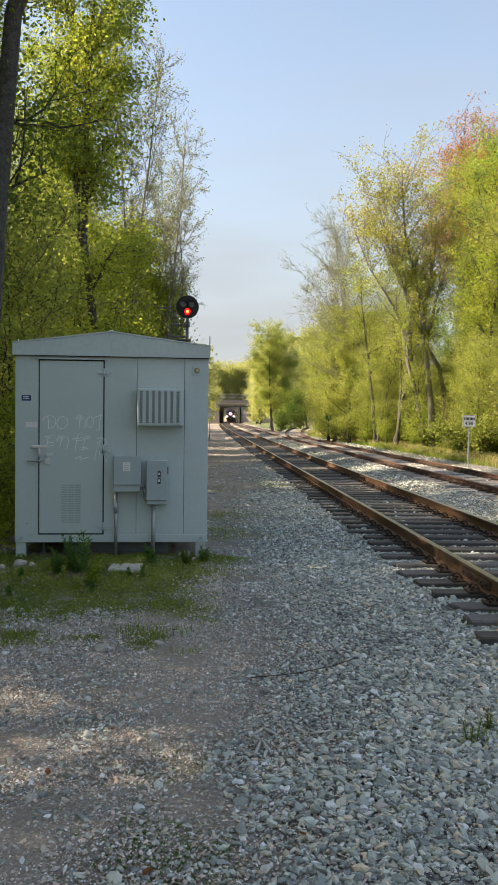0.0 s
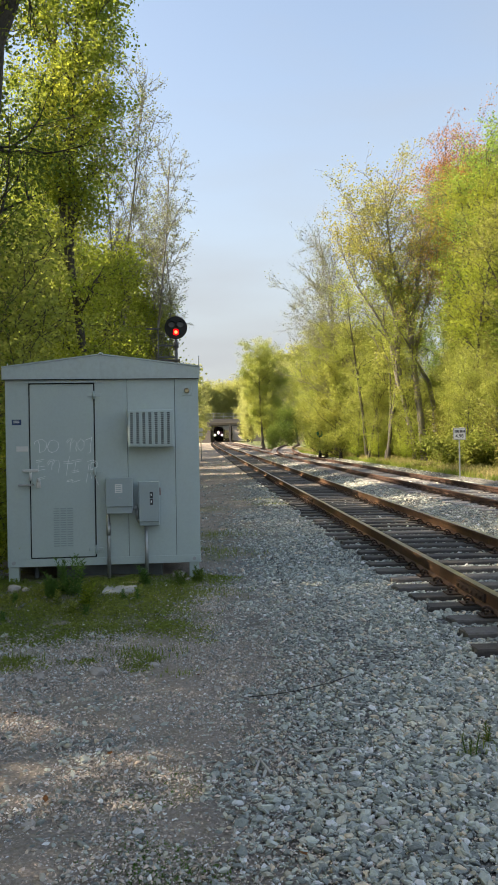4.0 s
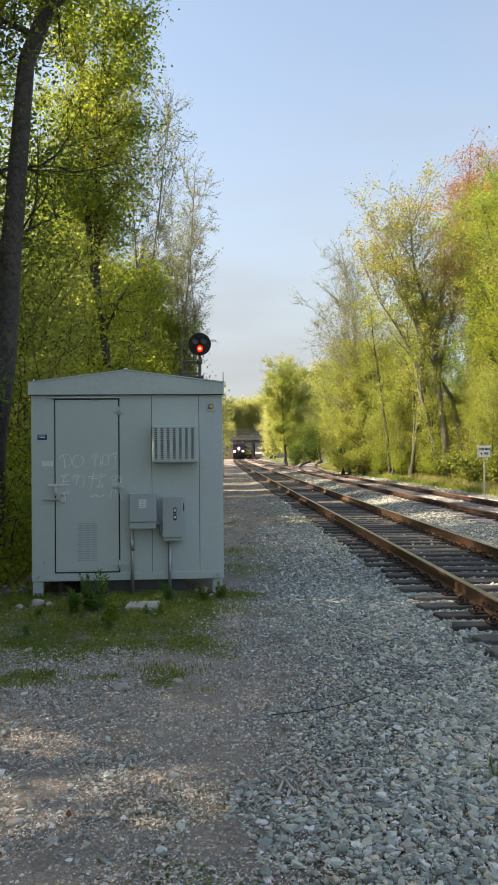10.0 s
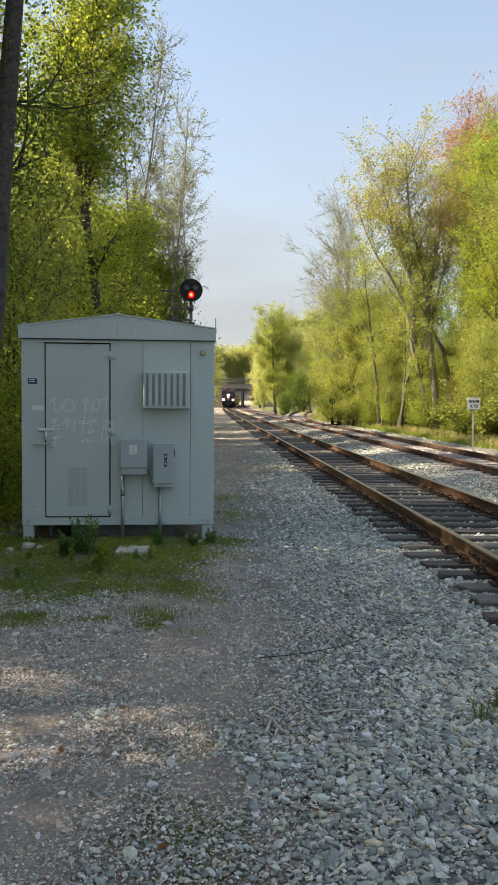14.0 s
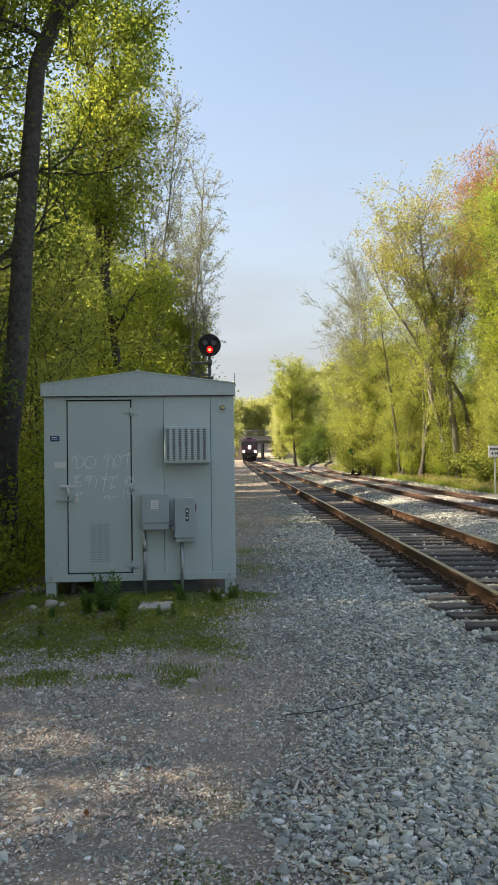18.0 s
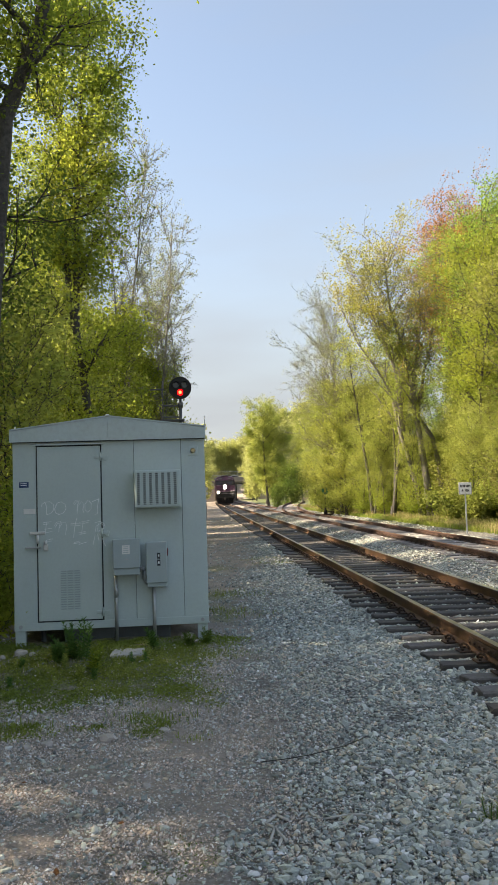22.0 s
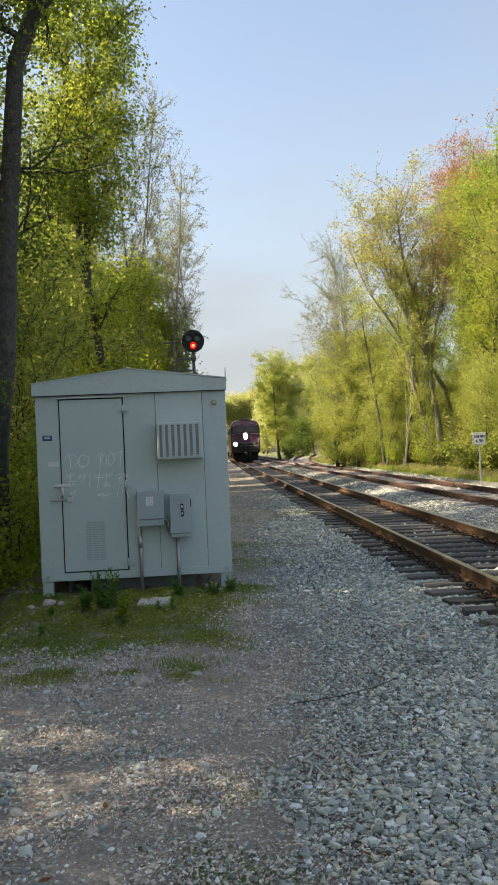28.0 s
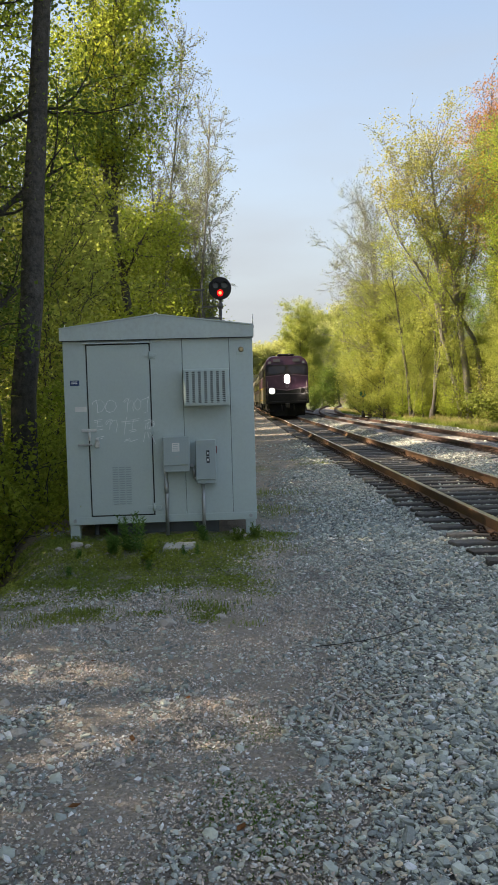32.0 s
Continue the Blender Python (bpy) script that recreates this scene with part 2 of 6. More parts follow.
M_BARK = mat("grey_bark", (0.08, 0.073, 0.065), 0.95, var=((3.0, 0.45, (0.125, 0.117, 0.105)), (14.0, 0.8, (0.028, 0.025, 0.022))), bump=((9.0, 0.05), (40.0, 0.02)))
M_BARK2 = mat("pale_bark", (0.18, 0.165, 0.145), 0.95, var=((4.0, 0.5, (0.25, 0.235, 0.21)), (20.0, 0.5, (0.15, 0.135, 0.12))), bump=((14.0, 0.02),))
M_TWIG = mat("bare_twigs", (0.19, 0.18, 0.16), 0.95, var=((2.0, 0.5, (0.14, 0.13, 0.115)),))
M_LEAF = leaf_mat("fresh_leaves", (0.26, 0.345, 0.052), (0.37, 0.405, 0.068), 0.58)
M_LEAF_Y = leaf_mat("yellow_green_leaves", (0.39, 0.41, 0.105), (0.315, 0.375, 0.09), 0.56)
M_LEAF_D = leaf_mat("deep_green_leaves", (0.120, 0.190, 0.044), (0.192, 0.246, 0.044))
M_LEAF_Y2 = leaf_mat("golden_young_leaves", (0.42, 0.37, 0.075), (0.37, 0.375, 0.10), 0.56)
M_LEAF_G = leaf_mat("bright_green_leaves", (0.225, 0.355, 0.07), (0.30, 0.395, 0.08), 0.56)
# far leaves made paler: the haze of distance is put into their colour
M_LEAF_F = leaf_mat("haze_paled_leaves", (0.50, 0.50, 0.19), (0.43, 0.46, 0.17), 0.5)
M_LEAF_V = leaf_mat("olive_leaves", (0.235, 0.285, 0.065), (0.31, 0.32, 0.08), 0.5)
M_LEAF_O = leaf_mat("orange_spring_leaves", (0.52, 0.27, 0.085), (0.45, 0.37, 0.095), 0.55)
M_LEAF_R = leaf_mat("red_maple_buds", (0.42, 0.165, 0.075), (0.40, 0.22, 0.07), 0.5)
M_LEAF_P = leaf_mat("pale_budding_leaves", (0.30, 0.32, 0.16), (0.25, 0.28, 0.11), 0.5)
M_LEAF_B = leaf_mat("brownish_shrub_leaves", (0.22, 0.20, 0.06), (0.19, 0.22, 0.045))
M_GRASS = leaf_mat("grass_blades", (0.19, 0.265, 0.055), (0.33, 0.36, 0.085), 0.45)
M_STRAW = leaf_mat("dry_grass", (0.42, 0.35, 0.17), (0.30, 0.29, 0.11), 0.3)
M_WEED = leaf_mat("weed_leaves", (0.09, 0.19, 0.05), (0.15, 0.25, 0.055), 0.35)


# ---- building helpers ----
def part(name, bm, material, parent=None, label=""):
    """Links a bmesh as one mesh object, under a thing or part if one is given."""
    me = bpy.data.meshes.new(name)
    bm.to_mesh(me)
    bm.free()
    for m in material if isinstance(material, (list, tuple)) else (material,):
        me.materials.append(m)
    ob = new(name, me)
    ob.parent = parent
    if label:
        tagged(ob, label)
    return ob


def mesh_np(name, verts, faces, material, parent=None, smooth=False, index=None):
    """A mesh object from arrays: verts (n, 3), faces (m, 3 or 4)."""
    me = bpy.data.meshes.new(name)
    verts, faces = np.asarray(verts, np.float32), np.asarray(faces, np.int32)
    k = faces.shape[1]
    me.vertices.add(len(verts))
    me.vertices.foreach_set("co", verts.ravel())
    me.loops.add(faces.size)
    me.loops.foreach_set("vertex_index", faces.ravel())
    me.polygons.add(len(faces))
    me.polygons.foreach_set("loop_start", np.arange(0, faces.size, k, dtype=np.int32))
    for m in material if isinstance(material, (list, tuple)) else (material,):
        me.materials.append(m)
    if index is not None:
        me.polygons.foreach_set("material_index", np.asarray(index, np.int32))
    me.polygons.foreach_set("use_smooth", np.full(len(faces), smooth))
    me.update(calc_edges=True)
    ob = new(name, me)
    ob.parent = parent
    return ob


def empty(name, m, label, category, group="", kind=""):
    ob = new(name)
    ob.empty_display_size = 0.1
    ob.matrix_basis = m
    return tagged(ob, label, category, group, kind)


def box(x0, y0, z0, x1, y1, z1, bevel=0.0, bm=None, seg=1):
    """A box by its corners, its edges bevelled; added to bm if one is given."""
    b = bmesh.new()
    vs = [b.verts.new((x, y, z)) for z in (z0, z1) for y in (y0, y1) for x in (x0, x1)]
    for f in ((0, 2, 3, 1), (4, 5, 7, 6), (0, 1, 5, 4), (2, 6, 7, 3), (0, 4, 6, 2), (1, 3, 7, 5)):
        b.faces.new([vs[i] for i in f])
    if bevel:
        bmesh.ops.bevel(b, geom=b.edges[:], offset=bevel, segments=seg, affect="EDGES", profile=0.5)
    return join(b, bm)


def join(b, bm):
    if bm is None:
        return b
    me = bpy.data.meshes.new("tmp")
    b.to_mesh(me)
    b.free()
    bm.from_mesh(me)
    bpy.data.meshes.remove(me)
    return bm


def rod(a, b, r, r2=None, sides=10, bm=None, caps=True):
    """A round bar from a to b."""
    a, b = Vector(a), Vector(b)
    t = bmesh.new()
    m = Matrix.Translation((a + b) / 2) @ (b - a).to_track_quat("Z", "Y").to_matrix().to_4x4()
    bmesh.ops.create_cone(t, cap_ends=caps, segments=sides, radius1=r, radius2=r if r2 is None else r2, depth=(b - a).length, matrix=m)
    for f in t.faces:
        f.smooth = len(f.verts) == 4
    return join(t, bm)


def pipe(points, r, sides=8, bm=None):
    """A bent pipe through points."""
    bm = bm or bmesh.new()
    for a, b in zip(points, points[1:]):
        rod(a, b, r, sides=sides, bm=bm)
    for p in points[1:-1]:
        t = bmesh.new()
        bmesh.ops.create_uvsphere(t, u_segments=sides, v_segments=6, radius=r * 1.02, matrix=Matrix.Translation(p))
        join(t, bm)
    return bm


def prism(profile, y0, y1, bm=None):
    """A profile of (x, z) pushed from y0 to y1."""
    b = bmesh.new()
    lo = [b.verts.new((x, y0, z)) for x, z in profile]
    hi = [b.verts.new((x, y1, z)) for x, z in profile]
    n = len(profile)
    b.faces.new(lo)
    b.faces.new(hi[::-1])
    for i in range(n):
        j = (i + 1) % n
        b.faces.new((lo[i], hi[i], hi[j], lo[j]))
    bmesh.ops.recalc_face_normals(b, faces=b.faces[:])
    return join(b, bm)


def writing(name, text, size, m, material, parent, depth=0.001, stroke=0.0):
    """Raised lettering in the built-in font, as a mesh."""
    cu = bpy.data.curves.new(name, "FONT")
    cu.body, cu.size, cu.extrude, cu.align_x, cu.align_y, cu.offset = text, size, depth, "CENTER", "CENTER", stroke
    tmp = new("tmp_text", cu)
    me = bpy.data.meshes.new_from_object(tmp.evaluated_get(bpy.context.evaluated_depsgraph_get()))
    bpy.data.objects.remove(tmp)
    me.materials.clear()
    me.materials.append(material)
    ob = new(name, me)
    ob.parent = parent
    ob.matrix_basis = m
    return ob


# ---- the plan: track lines and levels ----
_ty = (-12, 0, 7.25, 15, 23, 33, 45, 59, 74, 102, 131, 160, 189, 217, 246, 290, 340)
_tx = (2.97, 3.46, 3.78, 4.14, 4.45, 4.78, 5.12, 5.58, 6.1, 7.2, 8.35, 9.6, 11.05, 12.6, 14.7, 18.9, 25.2)
TRACK = np.polyfit(np.array(_ty) / 100, _tx, 6)
SPACING = 3.52


def track_x(y):
    return float(np.polyval(TRACK, y / 100))


def heading(y):
    """Degrees by which the line bears right of +y."""
    return math.degrees(math.atan((track_x(y + 0.5) - track_x(y - 0.5))))


def smooth(a, b, v):
    s = np.clip((np.asarray(v, float) - a) / (b - a), 0, 1)
    return s * s * (3 - 2 * s)


def rail_z(y):
    return 0.265 + 0.075 * float(smooth(10, 70, y))


def rail_z2(y):
    return 0.345 - 0.005 * float(smooth(10, 70, y))


def ground_z(x, y):
    """Height of the ground sheet; takes arrays."""
    x, y = np.asarray(x, float), np.asarray(y, float)
    c = np.polyval(TRACK, np.clip(y, -40, 340) / 100)
    u = x - c
    bed = 0.265 + 0.075 * smooth(10, 70, y) - 0.25
    bed2 = 0.165
    z = 0.02 + 0.03 * np.sin(x * 0.9 + 1.0) * np.cos(y * 0.7)
    z = z + 0.10 * smooth(7.5, 9.4, y) * smooth(1.0, -0.6, x)
    z = z + (bed - z) * smooth(-2.3, -1.35, u)
    z = z + (bed2 - z) * smooth(1.3, 2.4, u)
    z = z + (0.22 - bed2) * smooth(SPACING + 1.5, SPACING + 2.6, u)
    z = z + 0.6 * smooth(SPACING + 6, SPACING + 14, u)
    z = z - 1.25 * smooth(-2.15, -3.6, x + 0.25 * np.sin(y * 1.3)) * smooth(2, 9, y)
    z = z + 12.0 * smooth(250, 420, y) * smooth(7, 25, np.abs(u)) + 3 * smooth(12, 40, np.abs(u)) * smooth(60, 200, y) + 15 * smooth(325, 400, y)
    return z


def tie_rows(y0, y1, seed, step=0.55):
    """Where the timbers of a line lie along y."""
    r = random.Random(seed)
    out, y = [], y0
    while y < y1:
        y += step * r.uniform(0.94, 1.06)
        out.append(y)
    return out


TIES_MAIN, TIES_SECOND = tie_rows(-6, 335, 11), tie_rows(-2, 330, 31)


# ---- the ground ----
def ground_mat():
    m = bpy.data.materials.new("ground")
    m.use_nodes = True
    t = m.node_tree
    n, lk = t.nodes, t.links
    bsdf = n["Principled BSDF"]
    co = n.new("ShaderNodeTexCoord").outputs["Object"]
    att = n.new("ShaderNodeAttribute")
    att.attribute_name = "cover"
    sep = n.new("ShaderNodeSeparateColor")
    lk.new(att.outputs["Color"], sep.inputs["Color"])

    def noise_of(scale, detail=6, rough=0.65):
        k = n.new("ShaderNodeTexNoise")
        lk.new(co, k.inputs["Vector"])
        k.inputs["Scale"].default_value, k.inputs["Detail"].default_value, k.inputs["Roughness"].default_value = scale, detail, rough
        return k.outputs["Fac"]

    def cells(scale):
        k = n.new("ShaderNodeTexVoronoi")
        lk.new(co, k.inputs["Vector"])
        k.inputs["Scale"].default_value = scale
        return k

    def mixed(f, a, b):
        k = n.new("ShaderNodeMix")
        k.data_type = "RGBA"
        for v, s in ((f, "Factor"), (a, "A"), (b, "B")):
            if isinstance(v, tuple):
                k.inputs[s].default_value = (*v, 1)
            elif isinstance(v, float):
                k.inputs[s].default_value = v
            else:
                lk.new(v, k.inputs[s])
        return k.outputs["Result"]

    def ranged(v, a, b, lo=0.0, hi=1.0):
        k = n.new("ShaderNodeMapRange")
        k.inputs["From Min"].default_value, k.inputs["From Max"].default_value = a, b
        k.inputs["To Min"].default_value, k.inputs["To Max"].default_value = lo, hi
        lk.new(v, k.inputs["Value"])
        return k.outputs["Result"]

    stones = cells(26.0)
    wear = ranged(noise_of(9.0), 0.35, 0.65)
    # gravel darkens towards cell edges: shade between stones, put into the colour
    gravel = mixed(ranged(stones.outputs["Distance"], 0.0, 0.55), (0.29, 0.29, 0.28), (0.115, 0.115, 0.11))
    tint = n.new("ShaderNodeHueSaturation")
    lk.new(gravel, tint.inputs["Color"])
    sp = n.new("ShaderNodeSeparateColor")
    lk.new(stones.outputs["Color"], sp.inputs["Color"])
    lk.new(ranged(sp.outputs["Red"], 0.0, 1.0, 0.45, 1.9), tint.inputs["Value"])
    gravel = mixed(ranged(noise_of(1.3), 0.5, 0.75, 0.0, 0.35), tint.outputs["Color"], (0.20, 0.18, 0.16))
    grit = cells(90.0)
    dirt = mixed(ranged(noise_of(55.0), 0.4, 0.7), (0.34, 0.285, 0.24), (0.54, 0.465, 0.40))
    dirt = mixed(ranged(noise_of(2.1), 0.45, 0.7, 0.0, 0.6), dirt, (0.43, 0.345, 0.285))
    dirt = mixed(ranged(grit.outputs["Distance"], 0.0, 0.3, 0.6, 0.0), dirt, (0.38, 0.365, 0.34))
    turf = mixed(ranged(noise_of(18.0), 0.4, 0.65), (0.095, 0.14, 0.032), (0.17, 0.215, 0.055))
    turf = mixed(ranged(noise_of(3.0), 0.5, 0.68, 0.0, 0.8), turf, (0.20, 0.175, 0.125))
    litter = mixed(ranged(noise_of(6.0), 0.4, 0.65), (0.05, 0.036, 0.022), (0.10, 0.075, 0.042))
    litter = mixed(ranged(noise_of(0.6), 0.45, 0.6, 0.0, 0.7), litter, (0.055, 0.075, 0.02))
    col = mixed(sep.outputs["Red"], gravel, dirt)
    edge = n.new("ShaderNodeMath")
    edge.operation = "MULTIPLY"
    lk.new(sep.outputs["Green"], edge.inputs[0])
    lk.new(ranged(noise_of(5.0), 0.3, 0.55), edge.inputs[1])
    col = mixed(edge.outputs[0], col, turf)
    col = mixed(sep.outputs["Blue"], col, litter)
    lk.new(col, bsdf.inputs["Base Color"])
    bsdf.inputs["Roughness"].default_value = 0.95
    bsdf.inputs["Specular IOR Level"].default_value = 0.25
    b1 = n.new("ShaderNodeBump")
    b1.inputs["Distance"].default_value = 0.03
    b1.invert = True
    lk.new(stones.outputs["Distance"], b1.inputs["Height"])
    b2 = n.new("ShaderNodeBump")
    b2.inputs["Distance"].default_value = 0.015
    lk.new(noise_of(70.0), b2.inputs["Height"])
    lk.new(b1.outputs["Normal"], b2.inputs["Normal"])
    lk.new(b2.outputs["Normal"], bsdf.inputs["Normal"])
    return m


def wave(x, y, s, k=0.0):
    return np.sin(x * s + 1.7 * np.sin(y * s * 0.6 + k)) * np.cos(y * s * 0.8 + 1.3 * np.sin(x * s * 0.7 + 2 * k))


def cover_of(x, y):
    """How far dirt, turf and forest litter cover the ballast."""
    c = np.polyval(TRACK, np.clip(y, -40, 340) / 100)
    u = x - c
    dirt = smooth(1.1, -0.3, x - 0.10 * (y - 4) + 0.35 * wave(x, y, 2.3)) * (0.75 + 0.25 * wave(x, y, 5.0, 1.0))
    dirt = np.maximum(dirt, 0.32 * smooth(-1.9, -2.9, u + 0.3 * wave(x, y, 1.5)) * smooth(9.5, 13, y) * smooth(-0.3, 0.5, np.sin(y * 1.9 + 0.6 * np.sin(x * 2)) + 0.3 * np.sin(y * 0.7)))
    dirt = np.maximum(dirt, 0.9 * smooth(0.55, 0.1, np.abs(y - 6.1 + 0.25 * wave(x, y, 1.9)) - 0.45) * smooth(1.3, 0.5, x + 0.4 * wave(x, y, 2.7, 1.0)))
    edge = np.minimum(y - 7.15, 0.08 + 0.22 * (y - 7.1) - x)
    turf = 0.92 * smooth(-0.35, 0.55, edge + 0.22 * wave(x, y, 3.1, 0.4) + 0.12 * wave(x, y, 9.0)) * smooth(10.2, 9.6, y)
    for cx, cy, rx, ry in ((-1.32, 6.42, 0.30, 0.26), (-0.78, 6.36, 0.15, 0.10), (-0.22, 6.35, 0.17, 0.30), (-1.8, 6.8, 0.4, 0.2), (0.72, 14.2, 0.35, 0.9), (0.62, 11.6, 0.2, 0.8), (0.95, 19.5, 0.4, 1.2)):
        turf = np.maximum(turf, 0.6 * smooth(1.4, 0.3, np.hypot((x - cx) / rx, (y - cy) / ry) + 0.45 * wave(x, y, 9.0, cx)))
    turf = np.maximum(turf, smooth(SPACING + 2.0, SPACING + 3.2, u + 0.5 * wave(x, y, 0.9)))
    litter = np.maximum(smooth(-2.2, -2.9, x) * smooth(4, 9, y), smooth(-6.5, -8.5, u))
    litter = np.maximum(litter, smooth(SPACING + 7, SPACING + 12, u))
    litter = np.maximum(litter, smooth(-2.4, -4.5, x) * smooth(9, 5, y) * 0.8)
    return np.clip(np.stack([dirt, turf, litter, np.ones_like(x)], 1), 0, 1)


def build_ground():
    xs = np.unique(np.concatenate([np.arange(-4.5, 12.01, 0.14), np.arange(-30, -4.5, 1.2), np.arange(12.3, 50, 1.2), [-2500, -900, -400, -200, -110, -60, -40, 60, 80, 120, 220, 450, 900, 2500]]))
    ys = np.unique(np.concatenate([np.arange(-2, 30, 0.16), np.arange(30, 110, 1.0), np.arange(110, 440, 6.0), [-2500, -900, -300, -100, -40, -20, -10, -5, 520, 800, 1400, 2500]]))
    gx, gy = np.meshgrid(xs, ys)
    x, y = gx.ravel(), gy.ravel()
    z = ground_z(x, y)
    near = (np.abs(x) < 14) & (np.abs(y) < 32)
    z = z + np.where(near, 0.012 * wave(x, y, 4.0) + 0.006 * wave(x, y, 11.0, 2.0), 0)
    nx, ny = len(xs), len(ys)
    i = (np.arange(ny - 1)[:, None] * nx + np.arange(nx - 1)[None]).ravel()
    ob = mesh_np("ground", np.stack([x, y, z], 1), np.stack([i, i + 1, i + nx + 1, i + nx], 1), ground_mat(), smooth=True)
    a = ob.data.attributes.new("cover", "FLOAT_COLOR", "POINT")
    a.data.foreach_set("color", cover_of(x, y).astype(np.float32).ravel())
    return tagged(ob, "ground of grey ballast, brown dirt and thin grass", "ground", kind="structure")


ground = build_ground()


# ---- loose stone ----
def stone_shapes(rng, fine, count=14):
    """Unit stones: rough, flattened, angular lumps of 20 faces, or of 8 for the small and far ones."""
    b = bmesh.new()
    if fine:
        bmesh.ops.create_icosphere(b, subdivisions=1, radius=1.0)
    else:
        for p in ((1, 0, 0), (-1, 0, 0), (0, 1, 0), (0, -1, 0), (0, 0, 1), (0, 0, -1)):
            b.verts.new(p)
        b.verts.ensure_lookup_table()
        for x in (0, 1):
            for y in (2, 3):
                for z in (4, 5):
                    b.faces.new([b.verts[k] for k in (x, y, z)])
        bmesh.ops.recalc_face_normals(b, faces=b.faces[:])
    b.verts.index_update()
    v = np.array([p.co[:] for p in b.verts])
    f = np.array([[p.index for p in q.verts] for q in b.faces])
    b.free()
    out = []
    for _ in range(count):
        w = v * rng.uniform(0.85, 1.15, (len(v), 1)) + rng.normal(0, 0.13 if fine else 0.1, v.shape)
        # broken faces: flat cuts across the lump
        for _ in range(4 if fine else 0):
            q = rng.normal(size=3)
            q /= np.linalg.norm(q)
            w -= np.clip(w @ q - rng.uniform(0.5, 0.8), 0, None)[:, None] * q
        w *= 1.12
        out.append(w * (1.25, rng.uniform(0.65, 1.0), rng.uniform(0.5, 0.85)))
    return np.array(out), f


def scatter_stones(name, x, y, size, material, label, seed, fine=True, sink=0.25):
    rng = np.random.default_rng(seed)
    shapes, f = stone_shapes(rng, fine)
    v = shapes[rng.integers(0, len(shapes), len(x))]
    a = rng.uniform(0, 6.283, len(x))
    tilt = rng.normal(0, 0.3, (len(x), 2))
    ca, sa = np.cos(a)[:, None], np.sin(a)[:, None]
    vx, vy = v[..., 0] * ca - v[..., 1] * sa, v[..., 0] * sa + v[..., 1] * ca
    vz = v[..., 2] + vx * tilt[:, :1] + vy * tilt[:, 1:]
    s = np.asarray(size)[:, None]
    z = ground_z(x, y)[:, None] + s * 0.35 * (1 - 2 * sink) + (rng.random(len(x)) ** 2 * 0.012)[:, None]
    pts = np.stack([vx * s + x[:, None], vy * s + y[:, None], vz * s + z], -1).reshape(-1, 3)
    faces = (f[None] + v.shape[1] * np.arange(len(x))[:, None, None]).reshape(-1, 3)
    ob = mesh_np(name, pts, faces, material)
    return tagged(ob, label, "gravel", kind="stuff")


def free_of_ties(x, y, u):
    ok = np.full(len(x), True)
    for rows, off in ((TIES_MAIN, 0.0), (TIES_SECOND, SPACING)):
        g = np.array(rows)
        skew = y + 0.055 * (u - off)
        k = np.clip(np.searchsorted(g, skew), 1, len(g) - 1)
        gap = np.minimum(np.abs(g[k] - skew), np.abs(g[k - 1] - skew))
        ok &= ~((np.abs(u - off) < 1.31) & (gap < 0.13))
    return ok & (u < SPACING + 2.4)


def lay_stones():
    rng = np.random.default_rng(5)
    # bands of distance: from, to, stones per square metre, half-width near and far, shape
    for k, (y0, y1, per, fine) in enumerate(((2.1, 5.6, 3500, True), (5.6, 10.5, 2200, True), (10.5, 18.5, 850, False), (18.0, 30.0, 330, False), (30.0, 62.0, 75, False))):
        xa, xb = (-1.7, 2.7) if k == 0 else (-2.4, 4.8) if k == 1 else (0.2, 9.8) if k < 4 else (0.6, 11.5)
        n = int((y1 - y0) * (xb - xa) * per)
        x, y = rng.uniform(xa, xb, n), rng.uniform(y0, y1, n)
        u = x - np.polyval(TRACK, y / 100)
        dirt, turf, litter = cover_of(x, y)[:, :3].T
        bare = np.clip(1.3 * dirt, 0, 1)
        keep = rng.random(n) < np.clip(np.maximum((1.0 - 0.93 * bare) * (1 - 0.98 * turf), 0.10 * (1 - turf)) - litter, 0.002, 1)
        keep &= free_of_ties(x, y, u)
        keep &= ~((x > -1.85) & (x < 0.3) & (y > 9.5) & (y < 12.4))
        keep &= np.abs(x - 0.09 * y) < 0.6 + 0.40 * y
        x, y, dirt = x[keep], y[keep], dirt[keep]
        path = np.maximum(smooth(1.5, 0.6, np.hypot((x - 0.35) / 1.4, (y - 7.2) / 2.4)), smooth(1.3, 0.6, np.hypot((x - 0.8) / 0.6, (y - 4.95) / 0.5)))
        size = np.clip(rng.lognormal(-4.58, 0.43, len(x)), 0.005, 0.034) * (1 - 0.2 * dirt) * (1 - 0.22 * path) * (1 + 0.022 * y)
        scatter_stones("ballast", x, y, size, M_STONE, "loose grey crushed-stone ballast", 6 + k, fine)
    n = 290000
    y = 2.2 + 7 * rng.random(n) ** 0.95
    x = rng.uniform(-2.1, 2.3, n)
    dirt, turf, litter = cover_of(x, y)[:, :3].T
    keep = (rng.random(n) < (0.28 + 0.6 * dirt) * (1 - 0.97 * turf)) & (litter < 0.5) & (np.abs(x - 0.09 * y) < 0.5 + 0.36 * y) & ~((x > -1.85) & (x < 0.3) & (y > 9.5) & (y < 12.4))
    x, y = x[keep], y[keep]
    scatter_stones("pebbles", x, y, np.clip(rng.lognormal(-5.55, 0.5, len(x)), 0.0025, 0.017), M_PEBBLE, "small tan and grey pebbles on dirt", 18, False)


lay_stones()


